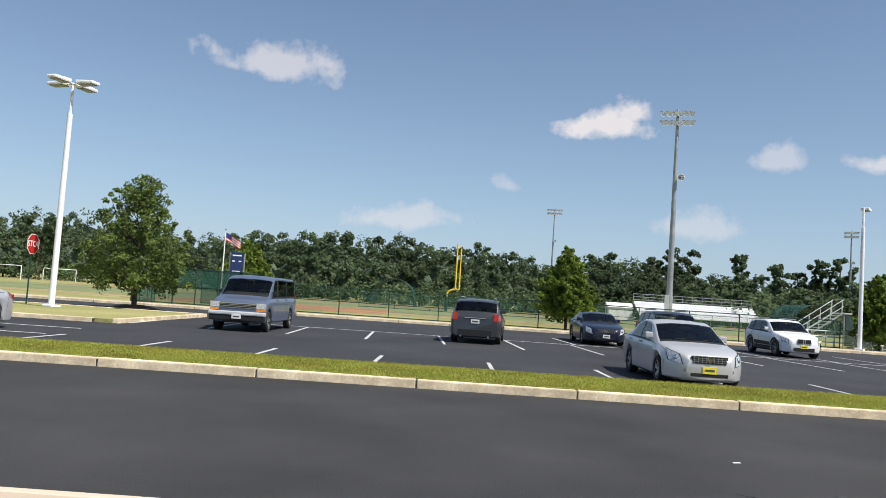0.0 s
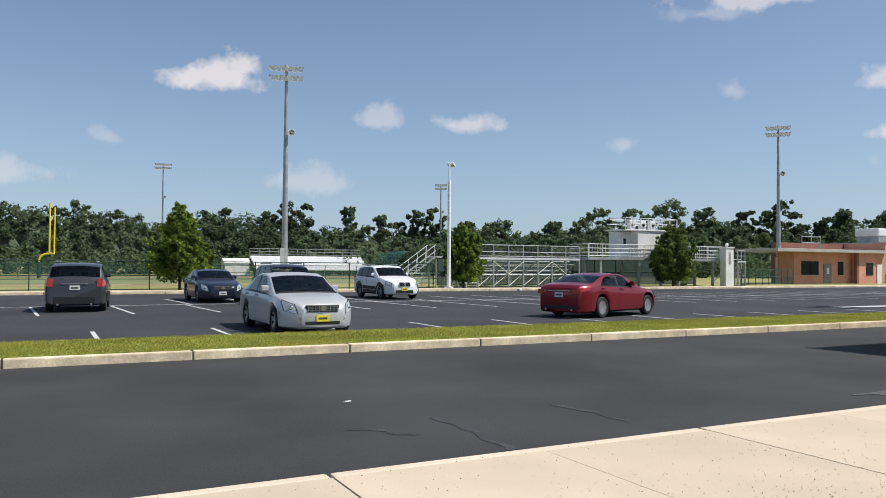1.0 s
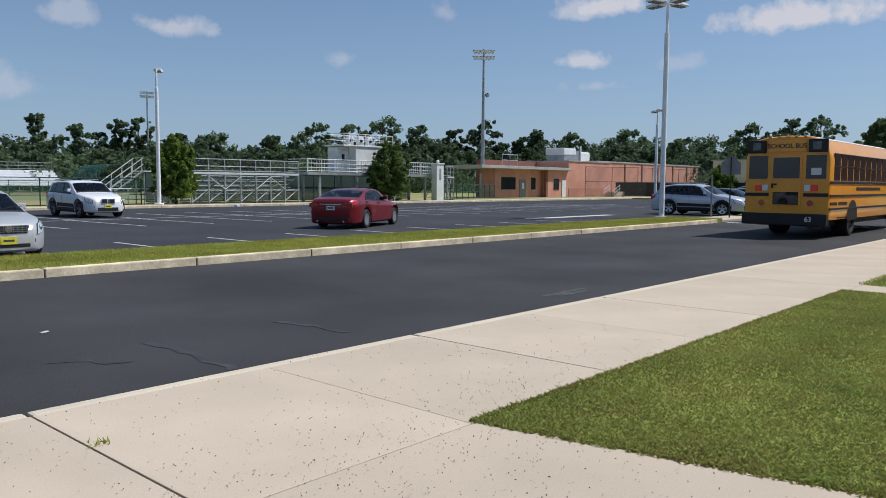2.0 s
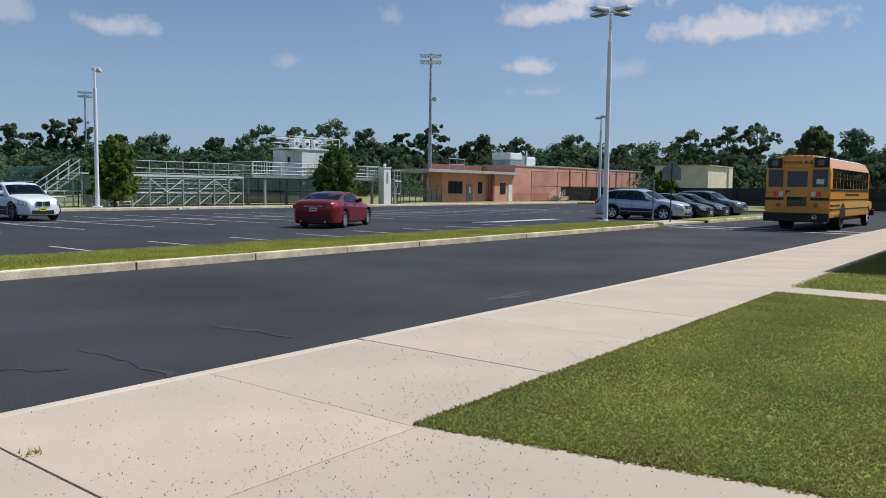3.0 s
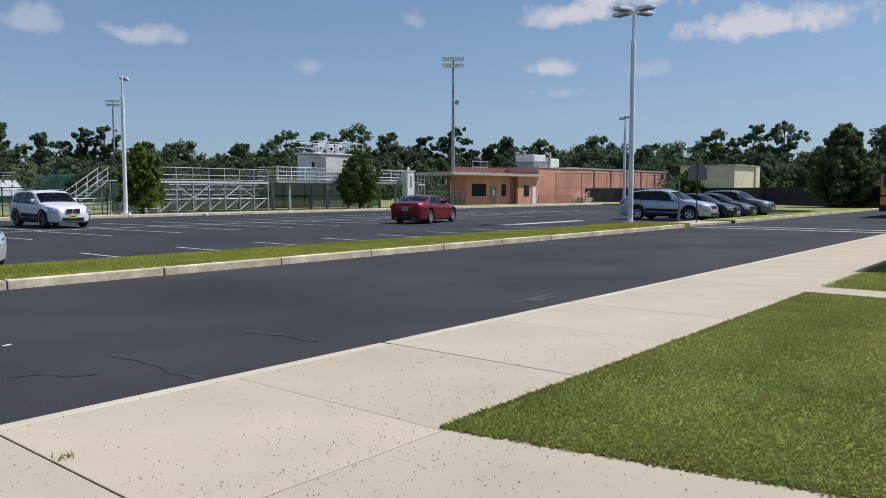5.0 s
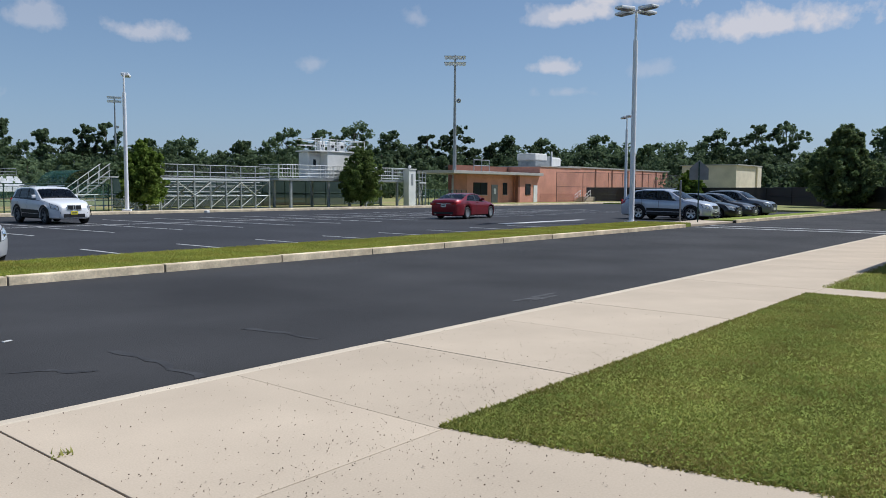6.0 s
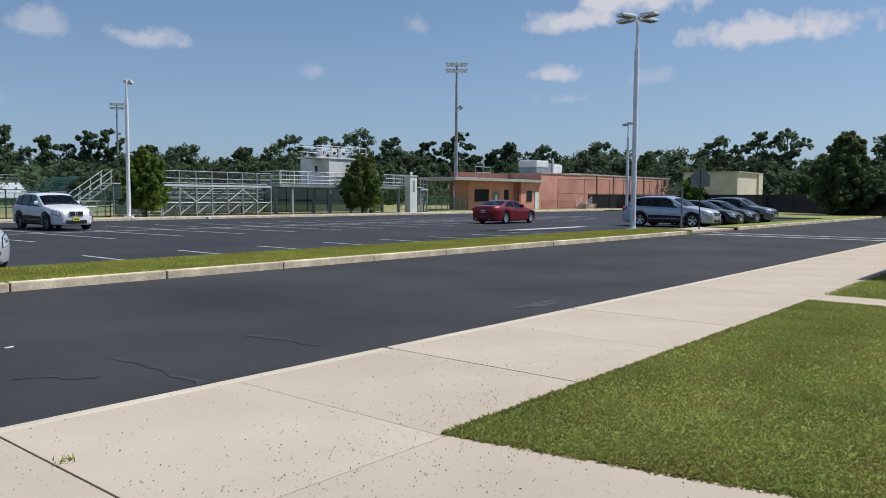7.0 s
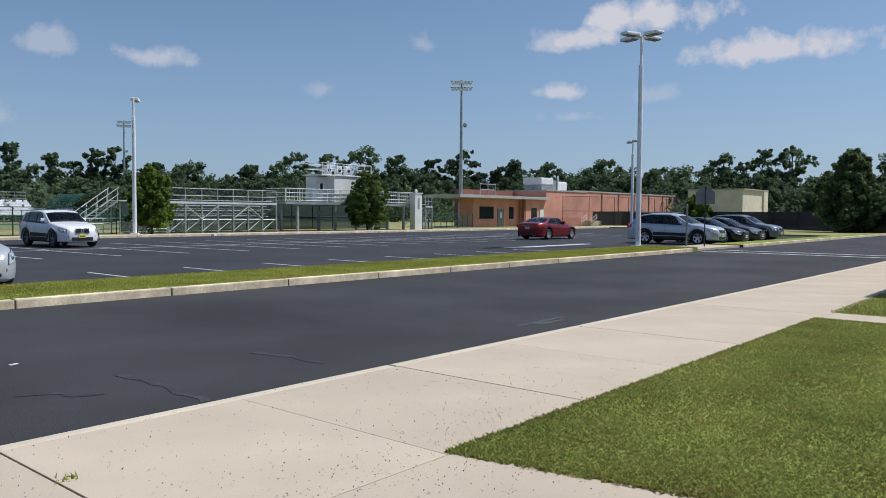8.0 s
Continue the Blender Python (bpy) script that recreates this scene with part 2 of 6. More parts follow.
YELLOW = material("goalpost_yellow", (0.80, 0.55, 0.02), 0.4, scale=2, vary=0.06)
BLUE = material("scoreboard_blue", (0.015, 0.03, 0.12), 0.5, scale=1, vary=0.1)
FLAG_RED = material("flag_red", (0.5, 0.03, 0.04), 0.8, scale=5, vary=0.1)
FLAG_BLUE = material("flag_blue", (0.02, 0.03, 0.15), 0.8, scale=5, vary=0.1)
LEAF_TREE = leaf_material("street_tree_leaves", (0.085, 0.135, 0.035), (0.20, 0.26, 0.08), .6)
LEAF_BRIGHT = leaf_material("bright_leaves", (0.09, 0.155, 0.024), (0.22, 0.29, 0.06), .6)
# paler, bluer green: the haze of distance is mixed into the leaf colour
LEAF_WOODS = leaf_material("hazed_woods_leaves", (0.074, 0.115, 0.062), (0.15, 0.20, 0.10), .05)
# darker green for the crown filler: shade between the leaves, put into the colour
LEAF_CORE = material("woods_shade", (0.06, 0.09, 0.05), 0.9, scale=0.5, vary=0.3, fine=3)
BLADE = leaf_material("grass_blades", (0.16, 0.195, 0.042), (0.36, 0.345, 0.10), 1.3, 0.16, 0.035)
STRIP_BLADE = leaf_material("strip_grass_blades", (0.21, 0.245, 0.040), (0.42, 0.41, 0.095), 0.8, 0.2, 0.04)
OAK_LEAF = leaf_material("oak_leaves", (0.085, 0.13, 0.055), (0.20, 0.25, 0.105), .4)


# ---- mesh helpers ----
def B():
    return bmesh.new()


def part(name, bm, mat, parent=None, label="", smooth=None):
    me = bpy.data.meshes.new(name)
    bm.to_mesh(me)
    bm.free()
    me.materials.append(mat)
    if smooth is not None:
        for p in me.polygons:
            p.use_smooth = True
        me.set_sharp_from_angle(angle=radians(smooth))
    ob = new(name, me)
    if parent:
        ob.parent = parent
    return tagged(ob, label)


def mesh_of(name, verts, faces, mat):
    me = bpy.data.meshes.new(name)
    me.from_pydata(verts, [], faces)
    me.materials.append(mat)
    me.update()
    return me


def empty(name, x=0.0, y=0.0, z=0.0, rz=0.0):
    ob = new(name)
    ob.empty_display_size = 0.3
    ob.matrix_basis = pose(x, y, z, 0, 0, rz)
    return ob


def box(bm, x0, x1, y0, y1, z0, z1, bevel=0.0):
    vs = bmesh.ops.create_cube(bm, size=1)["verts"]
    for v in vs:
        v.co = Vector((x0 + (v.co.x + 0.5) * (x1 - x0), y0 + (v.co.y + 0.5) * (y1 - y0), z0 + (v.co.z + 0.5) * (z1 - z0)))
    if bevel:
        bevel = min(bevel, .45 * min(x1 - x0, y1 - y0, z1 - z0))
        es = list({e for v in vs for e in v.link_edges})
        bmesh.ops.bevel(bm, geom=es, offset=bevel, segments=2, affect="EDGES", profile=0.6)
    return bm


def rod(bm, a, b, r0, r1=None, seg=8):
    a, b = Vector(a), Vector(b)
    r1 = r0 if r1 is None else r1
    d = b - a
    m = Matrix.Translation((a + b) / 2) @ d.to_track_quat("Z", "Y").to_matrix().to_4x4()
    bmesh.ops.create_cone(bm, cap_ends=True, segments=seg, radius1=r0, radius2=r1, depth=d.length, matrix=m)
    return bm


def lathe(bm, prof, seg=24, axis="y"):
    """Turn (radius, offset) pairs about an axis."""
    rings = []
    for r, o in prof:
        ring = []
        for i in range(seg):
            a = 2 * math.pi * i / seg
            c, s = r * math.cos(a), r * math.sin(a)
            ring.append(bm.verts.new((c, o, s) if axis == "y" else (c, s, o)))
        rings.append(ring)
    for p, q in zip(rings, rings[1:]):
        for i in range(seg):
            bm.faces.new((p[i], p[(i + 1) % seg], q[(i + 1) % seg], q[i]))
    return bm


def text_mesh(name, text, size, mat, parent, m, depth=0.004, label=""):
    cu = bpy.data.curves.new(name, "FONT")
    cu.offset = size * .02
    cu.body, cu.size, cu.extrude, cu.align_x, cu.align_y = text, size, depth, "CENTER", "CENTER"
    tmp = bpy.data.objects.new(name, cu)
    me = bpy.data.meshes.new_from_object(tmp)
    bpy.data.objects.remove(tmp)
    me.materials.clear()
    me.materials.append(mat)
    ob = new(name, me)
    ob.parent = parent
    ob.matrix_basis = m
    return tagged(ob, label)


# ---- ground ----
def slab(name, x0, x1, y0, y1, z0, z1, mat, label="", category="", kind="structure", parent=None):
    ob = part(name, box(B(), x0, x1, y0, y1, z0, z1), mat, parent)
    return tagged(ob, label, category, "", kind)


ROAD_Y0, ROAD_Y1 = 5.05, 13.25   # kerb faces of the driveway
LOT_Y0, LOT_Y1 = 15.5, 45.0
slab("ground", -2500, 2500, 46.9, 2500, -0.6, 0.02, FIELD, "mown playing field of dull green and straw grass", "ground")
slab("ground_near", -2500, 2500, -2500, 46.9, -0.8, -0.12, FIELD, "earth under the paved lot and lawns", "ground")
slab("road", -120, 160, ROAD_Y0 - 0.3, ROAD_Y1 + 0.2, -0.3, 0.0, ASPHALT, "dark asphalt school driveway with faint cracks", "road")
slab("parking_lot", -60, 100, ROAD_Y1 + 0.2, LOT_Y1 + 0.1, -0.3, 0.0, LOT_ASPHALT, "dark sealed asphalt parking lot with white stall lines", "parking lot")


# ---- lawns, strips, lines ----
def lawn(name, x0, x1, y0, y1, z, label):
    return slab(name, x0, x1, y0, y1, -0.3, z, GRASS, label, "lawn")


LAWN_SKEW = 0.185   # the walk's branch runs askew to the drive


def lawn_near():
    bm = B()
    top = [(3.53, 2.87), (11.55, 2.87), (11.55, -12), (3.53 + 14.87 * LAWN_SKEW, -12)]
    f = bm.faces.new([bm.verts.new((x, y, -.3)) for x, y in top])
    r = bmesh.ops.extrude_face_region(bm, geom=[f])
    bmesh.ops.translate(bm, verts=[v for v in r["geom"] if isinstance(v, bmesh.types.BMVert)], vec=(0, 0, .457))
    bmesh.ops.recalc_face_normals(bm, faces=bm.faces)
    tagged(part("lawn_1", bm, GRASS), "sunlit mown green lawn with dry patches beside the walk", "lawn", "", "structure")


lawn_near()
lawn("lawn_2", 12.45, 40, -12, 2.87, 0.15, "green lawn half in building shade")
lawn("grass_strip_1", -60, 33.6, 13.43, 15.9, 0.155, "narrow bright green grass strip behind the kerb")
lawn("grass_strip_2", 39.0, 100, 13.43, 14.9, 0.14, "narrow grass strip beyond the crosswalk")
slab("walk_ramp", 33.6, 39.0, 13.43, 15.35, -0.3, 0.09, CONCRETE, "pale concrete kerb ramp at the crosswalk", "ramp")
lawn("lawn_3", -200, 160, 46.9, 48.2, 0.10, "grass verge along the fence")
lawn("lawn_4", 84, 160, 38.5, 44.6, 0.12, "grass island beyond the far stalls")
slab("margin", 64, 130, 14.9, 25, -0.3, 0.12, FIELD, "dull grass margin before the screened fence", "lawn")
slab("far_walk", -60, 105, 45.17, 46.9, -0.3, 0.15, CONCRETE, "pale concrete walk along the fence", "walk")


def lines():
    """Stall lines, in three rows, and the crosswalk bars."""
    me = mesh_of("stall_line", [(-.048, -2.75, 0), (.048, -2.75, 0), (.048, 2.75, 0), (-.048, 2.75, 0), (-.048, -2.75, -.01), (.048, -2.75, -.01), (.048, 2.75, -.01), (-.048, 2.75, -.01)],
                 [(0, 1, 2, 3), (7, 6, 5, 4), (0, 4, 5, 1), (1, 5, 6, 2), (2, 6, 7, 3), (3, 7, 4, 0)], PAINT_LINE)
    rows = ((1.03, 2.735, 17.05, -6, 11), (-0.14, 2.735, 29.3, -4, 21), (-0.14, 2.735, 35.0, 2, 21))
    for x0, step, yc, a, b in rows:
        for k in range(a, b):
            o = new("stall_line", me)
            lean = 3.0 if yc > 28 else 0.0
            o.matrix_basis = pose(x0 + step * k - .048 * lean, yc, 0.006, 0, 0, lean)
            tagged(o, "white painted stall line on asphalt", "line", "stall lines")
    slab("median_line", -9, 58, 32.26, 32.36, -0.01, 0.005, PAINT_LINE, "long white line between two stall rows", "line", "")
    for x, y in ((-13.2, 19.5), (-13.6, 22.2)):
        slab("stall_line", x - 2.9, x + 2.9, y, y + .11, -0.01, 0.006, PAINT_LINE, "white painted stall line on asphalt", "line", "")
    for x in (33.2, 35.0):
        slab("crosswalk_line", x, x + .3, 5.4, 13.1, -0.01, 0.006, PAINT_LINE, "white crosswalk line across the driveway", "line", "")
    slab("crosswalk_line", 29.5, 37.0, 20.6, 21.2, -0.01, 0.006, PAINT_LINE, "broad white bar painted on the lot", "line", "")


lines()


def cracks():
    """Sealed cracks and a pale scuff on the driveway."""
    rng = random.Random(5)
    for x, y, n, dx, dy in ((3.62, 7.15, 10, -.01, -.175), (5.2, 7.2, 9, 0.0, -.14), (2.6, 6.95, 7, .08, -.09)):
        bm = B()
        px, py = x, y
        last = None
        for i in range(n):
            w = 0.05 * rng.uniform(.4, 1.3)
            a, b = bm.verts.new((px - w, py, 0.004)), bm.verts.new((px + w, py, 0.004))
            if last:
                bm.faces.new((last[0], last[1], b, a))
            last = (a, b)
            px += dx + rng.uniform(-.06, .06)
            py += dy * rng.uniform(.7, 1.3)
        tagged(part("road_crack", bm, TAR), "dark sealed crack in the asphalt", "crack")
    bm = B()
    for i in range(10):
        x, y = 9.55 + rng.uniform(-.45, .45), 6.08 + rng.uniform(-.1, .1)
        vs = [bm.verts.new((x + .22 * math.cos(a) * rng.uniform(.6, 1.3), y + .05 * math.sin(a) * rng.uniform(.6, 1.3), 0.003 + i * .0003)) for a in [j * 0.785 for j in range(8)]]
        bm.faces.new(vs)
    tagged(part("scuff_mark", bm, material("pale_scuff", (0.085, 0.085, 0.088), 0.9, scale=5, vary=0.3)), "pale dusty scuff on the asphalt", "mark")
    bm = B()
    box(bm, -0.05, 0.05, -0.015, 0.015, 0, 0.012, 0.004)
    o = tagged(part("litter_scrap", bm, PLATE_WHITE), "small white paper scrap on the driveway", "litter")
    o.matrix_basis = pose(3.14, 8.4, 0.002, 0, 0, 20)
    bm = B()
    box(bm, -0.2, 0.2, -0.12, 0.12, 0, 0.16, 0.05)
    o = tagged(part("plastic_bag", bm, PLATE_WHITE), "crumpled white bag by the far kerb", "litter")
    o.matrix_basis = pose(28.9, 44.2, 0.0, 0, 0, 30)


cracks()


# ---- poles and signs ----
def lot_lamp(x, y, h, turn, base_z=0.0, heads=4, label="tall white steel lot lamp with four flat heads"):
    root = tagged(empty("street_lamp", x, y, base_z, turn), label, "street lamp", "parking lot lamps")
    bm = B()
    box(bm, -.26, .26, -.26, .26, 0, .10, 0.03)
    part("base", bm, WHITE_METAL, root)
    bm = B()
    rod(bm, (0, 0, .1), (0, 0, h * .86), .13, .11, 14)
    part("pole", bm, WHITE_METAL, root, "", 30)
    part("pole_top", rod(B(), (0, 0, h * .86), (0, 0, h), .065, .06, 8), WHITE_METAL, root)
    for k in range(heads):
        m = pose(0, 0, 0, 0, 0, 360 * k / heads)
        arm = part("arm", rod(B(), (0, 0, h - .05), (.42, 0, h - .02), .04), WHITE_METAL, root)
        arm.matrix_basis = m
        bm = B()
        box(bm, .30, 1.22, -.24, .24, h - .10, h + .09, 0.06)
        for v in bm.verts:
            if v.co.z > h and v.co.x > .9:
                v.co.z -= .05
        head = part("lamp_head", bm, WHITE_METAL, root)
        head.matrix_basis = m
        part("lens", box(B(), .4, 1.12, -.18, .18, h - .125, h - .095, .01), LENS_DARK, head, "dark glass lens")
    return root


lot_lamp(-16.7, 32.0, 9.55, 73, 0.13)
lot_lamp(24.58, 46.4, 8.6, 52, 0.15, 1, "tall white steel lot lamp with one flat head")
lot_lamp(35.0, 17.0, 10.3, 73)
lot_lamp(62.7, 31.1, 8.1, 44, 0.0, 2, "white steel lot lamp with two flat heads")


def field_light(x, y, h, turn, rows_, per, label="tall galvanised stadium light mast with two rows of lamps"):
    root = tagged(empty("stadium_light", x, y, 0, turn), label, "stadium light", "stadium lights")
    part("mast", rod(B(), (0, 0, 0), (0, 0, h), .27, .11, 12), GALV, root, "", 30)
    part("foot", rod(B(), (0, 0, 0), (0, 0, 1.3), .4, .38, 12), CONCRETE, root, "concrete mast foot")
    W = .42 * per
    for r in range(rows_):
        z = h - .15 - r * .75
        part("crossarm", box(B(), -W / 2 - .1, W / 2 + .1, -.05, .05, z - .05, z + .05), GALV, root)
        for i in range(per):
            lx = -W / 2 + W * (i + .5) / per
            bm = B()
            lathe(bm, [(.06, .02), (.1, -.05), (.23, -.26), (.24, -.3), (.21, -.3), (.05, -.2)], 10, "y")
            bmesh.ops.rotate(bm, verts=bm.verts, cent=(0, 0, 0), matrix=Matrix.Rotation(radians(12), 3, "X"))
            bmesh.ops.translate(bm, verts=bm.verts, vec=(lx, -.06, z - .2))
            part("floodlight", bm, WHITE_METAL, root, "", 40)
    bm = B()
    lathe(bm, [(.05, .0), (.25, -.2), (.3, -.5), (.25, -.5)], 10, "y")
    bmesh.ops.translate(bm, verts=bm.verts, vec=(.45, 0, h * .69))
    part("horn", bm, WHITE_METAL, root, "white loudspeaker horn", 40)
    part("bracket", rod(B(), (0, 0, h * .69), (.45, -.1, h * .69), .04), GALV, root)
    part("control_box", box(B(), -.35, -.02, -.5, -.25, 1.2, 3.0, .02), ALU, root, "grey electrical cabinet on the mast")
    return root


field_light(16.85, 59.6, 17.6, -15, 2, 6)
field_light(73.9, 59.6, 18.0, -50, 2, 6)
field_light(21.7, 168.6, 23.0, -10, 2, 8)
field_light(75.6, 146.6, 19.6, -28, 2, 6)


def stop_sign(x, y, turn, z0=0.1, h=3.0):
    root = tagged(empty("stop_sign", x, y, z0, turn), "red octagonal stop sign on a thin green steel post", "traffic sign")
    part("post", box(B(), -.03, .03, -.02, .02, 0, h, .005), GREEN_POST, root)
    bm = B()
    bmesh.ops.create_cone(bm, cap_ends=True, segments=8, radius1=.475, radius2=.475, depth=.012, matrix=pose(0, -.035, h - .36, 90, 0, 0) @ pose(0, 0, 0, 0, 0, 22.5))
    part("back_plate", bm, SIGN_BACK, root, "bare aluminium back")
    bm = B()
    bmesh.ops.create_cone(bm, cap_ends=True, segments=8, radius1=.47, radius2=.47, depth=.006, matrix=pose(0, -.046, h - .36, 90, 0, 0) @ pose(0, 0, 0, 0, 0, 22.5))
    part("rim", bm, SIGN_WHITE, root, "white rim")
    bm = B()
    bmesh.ops.create_cone(bm, cap_ends=True, segments=8, radius1=.435, radius2=.435, depth=.006, matrix=pose(0, -.053, h - .36, 90, 0, 0) @ pose(0, 0, 0, 0, 0, 22.5))
    part("face", bm, STOP_RED, root, "red face")
    text_mesh("lettering", "STOP", .36, SIGN_WHITE, root, pose(0, -.058, h - .36, 90, 0, 0))
    return root


stop_sign(-18.2, 32.8, 88)


def crossing_sign(x, y, turn, z0, h):
    root = tagged(empty("crossing_sign", x, y, z0, turn), "five-sided crossing sign seen from its bare aluminium back", "traffic sign")
    part("post", box(B(), -.03, .03, -.02, .02, 0, h - .1, .005), GREEN_POST, root)
    bm = B()
    f = bm.faces.new([bm.verts.new((px, -.03, h - .5 + pz)) for px, pz in ((-.44, -.45), (.44, -.45), (.44, .1), (0, .5), (-.44, .1))])
    r = bmesh.ops.extrude_face_region(bm, geom=[f])
    bmesh.ops.translate(bm, verts=[v for v in r["geom"] if isinstance(v, bmesh.types.BMVert)], vec=(0, -.01, 0))
    bmesh.ops.recalc_face_normals(bm, faces=bm.faces)
    part("plate", bm, SIGN_BACK, root, "bare aluminium plate")
    for z in (-.3, .15):
        part("bolt", rod(B(), (0, .02, h - .5 + z), (0, .032, h - .5 + z), .018, .018, 6), CHROME, root)


crossing_sign(36.6, 14.3, 112, 0.09, 3.0)
_p = tagged(empty("sign_post", 36.6, 15.2, 0.09), "bare grey steel post beside the ramp", "post")
part("post", rod(B(), (0, 0, 0), (0, 0, 2.0), .05, .05), SIGN_BACK, _p)
part("cap", rod(B(), (0, 0, 2.0), (0, 0, 2.03), .055, .03), SIGN_BACK, _p)


def flag_and_board():
    fp = tagged(empty("flagpole", -17.3, 57.5, 0.02), "slim white flagpole with a flying striped flag", "flagpole")
    part("pole", rod(B(), (0, 0, 0), (0, 0, 5.6), .06, .035), WHITE_METAL, fp)
    part("ball", bmesh_ball(.07, (0, 0, 5.65)), CHROME, fp)

    def cloth(z0, z1, x0, x1, mat, name):
        bm = B()
        rows = []
        for i in range(9):
            u = x0 + (x1 - x0) * i / 8
            off, sag = .12 * math.sin(u * 5), -.55 * u
            rows.append([bm.verts.new((.06 + u, off, 5.45 - z + sag)) for z in (z0, z1)])
        for a, b in zip(rows, rows[1:]):
            bm.faces.new((a[0], b[0], b[1], a[1]))
        r = bmesh.ops.extrude_face_region(bm, geom=bm.faces[:])
        bmesh.ops.translate(bm, verts=[v for v in r["geom"] if isinstance(v, bmesh.types.BMVert)], vec=(0, .01, 0))
        part(name, bm, mat, fp)

    for i in range(7):
        cloth(i * .085, i * .085 + .083, .4 if i < 4 else 0, 1.15, FLAG_RED if i % 2 == 0 else SIGN_WHITE, "stripe")
    cloth(0, .338, 0, .398, FLAG_BLUE, "canton")
    sb = tagged(empty("scoreboard", -16.9, 59.8, 0.02, 5), "small blue scoreboard on two steel posts", "scoreboard")
    for x in (-.55, .55):
        part("post", rod(B(), (x, 0, 0), (x, 0, 4.0), .06), GALV, sb)
    part("panel", box(B(), -.46, .46, -.15, -.06, 1.3, 4.1, .02), BLUE, sb)
    for x, z, w in ((0, 3.85, .7), (-.25, 3.4, .2), (.25, 3.4, .2), (0, 2.6, .6)):
        part("marking", box(B(), x - w / 2, x + w / 2, -.158, -.15, z - .05, z + .05), SIGN_WHITE, sb)


def bmesh_ball(r, c):
    bm = B()
    bmesh.ops.create_icosphere(bm, subdivisions=2, radius=r, matrix=Matrix.Translation(c))
    return bm


flag_and_board()


def goalpost(x, y, mat, s=1.0, turn=0, label=""):
    root = tagged(empty("goalpost", x, y, 0.02, turn), label, "goalpost")
    part("pad", rod(B(), (0, -1.3, 0), (0, -1.3, 1.9), .2, .2, 10), GREEN_POST, root, "dark green foam pad")
    bm = B()
    pts = [(0, -1.3, 1.9), (0, -1.28, 2.3), (0, -1.05, 2.65), (0, -.6, 2.85), (0, 0, 2.9)]
    for a, b in zip(pts, pts[1:]):
        rod(bm, a, b, .11, .11, 10)
    part("gooseneck", bm, mat, root)
    part("crossbar", rod(B(), (-3.5, 0, 2.9), (3.5, 0, 2.9), .08), mat, root)
    for sx in (-3.5, 3.5):
        part("upright", rod(B(), (sx, 0, 2.9), (sx, 0, 2.9 + 5.6 * s), .09), mat, root)
    return root


goalpost(0.75, 100, YELLOW, 1.0, 265.5, "yellow football goalpost with a green padded base")
goalpost(-41, 186, WHITE_METAL, 1.3, 70, "white football goalpost before the woods")


def soccer_goal(x, y, turn):
    g = tagged(empty("soccer_goal", x, y, 0.02, turn), "white soccer goal frame on the far field", "goal", "soccer goals")
    for s in (-1, 1):
        part("post", rod(B(), (s * 3, 0, 0), (s * 3, 0, 2.4), .06), WHITE_METAL, g)
        part("stay", rod(B(), (s * 3, 0, 2.4), (s * 3, 1.6, 0), .04), WHITE_METAL, g)
    part("crossbar", rod(B(), (-3, 0, 2.4), (3, 0, 2.4), .06), WHITE_METAL, g)


soccer_goal(-74, 125, 20)
soccer_goal(-78, 152, 40)


# ---- fence along the field ----
def fence(name, pts, h, step, mesh_mat, post_mat, label, post_r=.035, rail_mid=True, z0=0.1):
    root = tagged(empty(name, 0, 0, 0), label, "fence")
    for (ax, ay), (bx, by) in zip(pts, pts[1:]):
        a, b = Vector((ax, ay, z0)), Vector((bx, by, z0))
        n = max(1, round((b - a).length / step))
        for i in range(n + 1):
            p = a.lerp(b, i / n)
            part("post", rod(B(), p, p + Vector((0, 0, h)), post_r, post_r, 6), post_mat, root)
        for z in ([h - .02, h * .5, .08] if rail_mid else [h - .02]):
            part("rail", rod(B(), a + Vector((0, 0, z)), b + Vector((0, 0, z)), .028, .028, 6), post_mat, root)
        d = (b - a).normalized()
        nrm = Vector((-d.y, d.x, 0)) * .01
        bm = B()
        vs = [bm.verts.new(v) for v in (a + nrm, b + nrm, b + nrm + Vector((0, 0, h)), a + nrm + Vector((0, 0, h)))]
        bm.faces.new(vs)
        part("chain_link", bm, mesh_mat, root)
    return root


fence("field_fence", [(-13.2, 48.0), (24.2, 48.0)], 1.75, 3.0, GREEN_MESH, GREEN_POST, "green coated chain-link fence along the field")
fence("enclosure_fence", [(-20.3, 52.5), (-20.3, 48.6), (-17.6, 48.4), (-13.2, 48.0), (-13.2, 52.0), (-17.6, 54)], 2.3, 1.4, GREEN_NET, GREEN_POST, "green netted gate enclosure at the field corner")
fence("gate_fence", [(57.0, 50.0), (68.5, 53.5)], 1.5, 1.5, GREEN_MESH, GREEN_POST, "low green chain-link fence beside the stand")
fence("stand_screen", [(28.2, 55.2), (39.3, 55.2), (56.5, 55.4)], 2.3, 2.4, STAND_NET, GREEN_POST, "dark green screened fence under the stands")
fence("outfield_fence", [(-10, 84), (60, 86)], 1.6, 4.0, GREEN_MESH, GREEN_POST, "far green chain-link fence across the field")
fence("court_fence", [(89.5, 54.5), (97.5, 51.0), (150, 49.5), (150, 30)], 4.0, 4.0, GREY_MESH, BLACK, "tall black chain-link court fence")
fence("screen_fence", [(98.6, 55.0), (101, 49), (92, 28), (76, 12.5), (71, 6)], 1.95, 5.0, BLACK_NET, BLACK, "long fence with a black windscreen net")

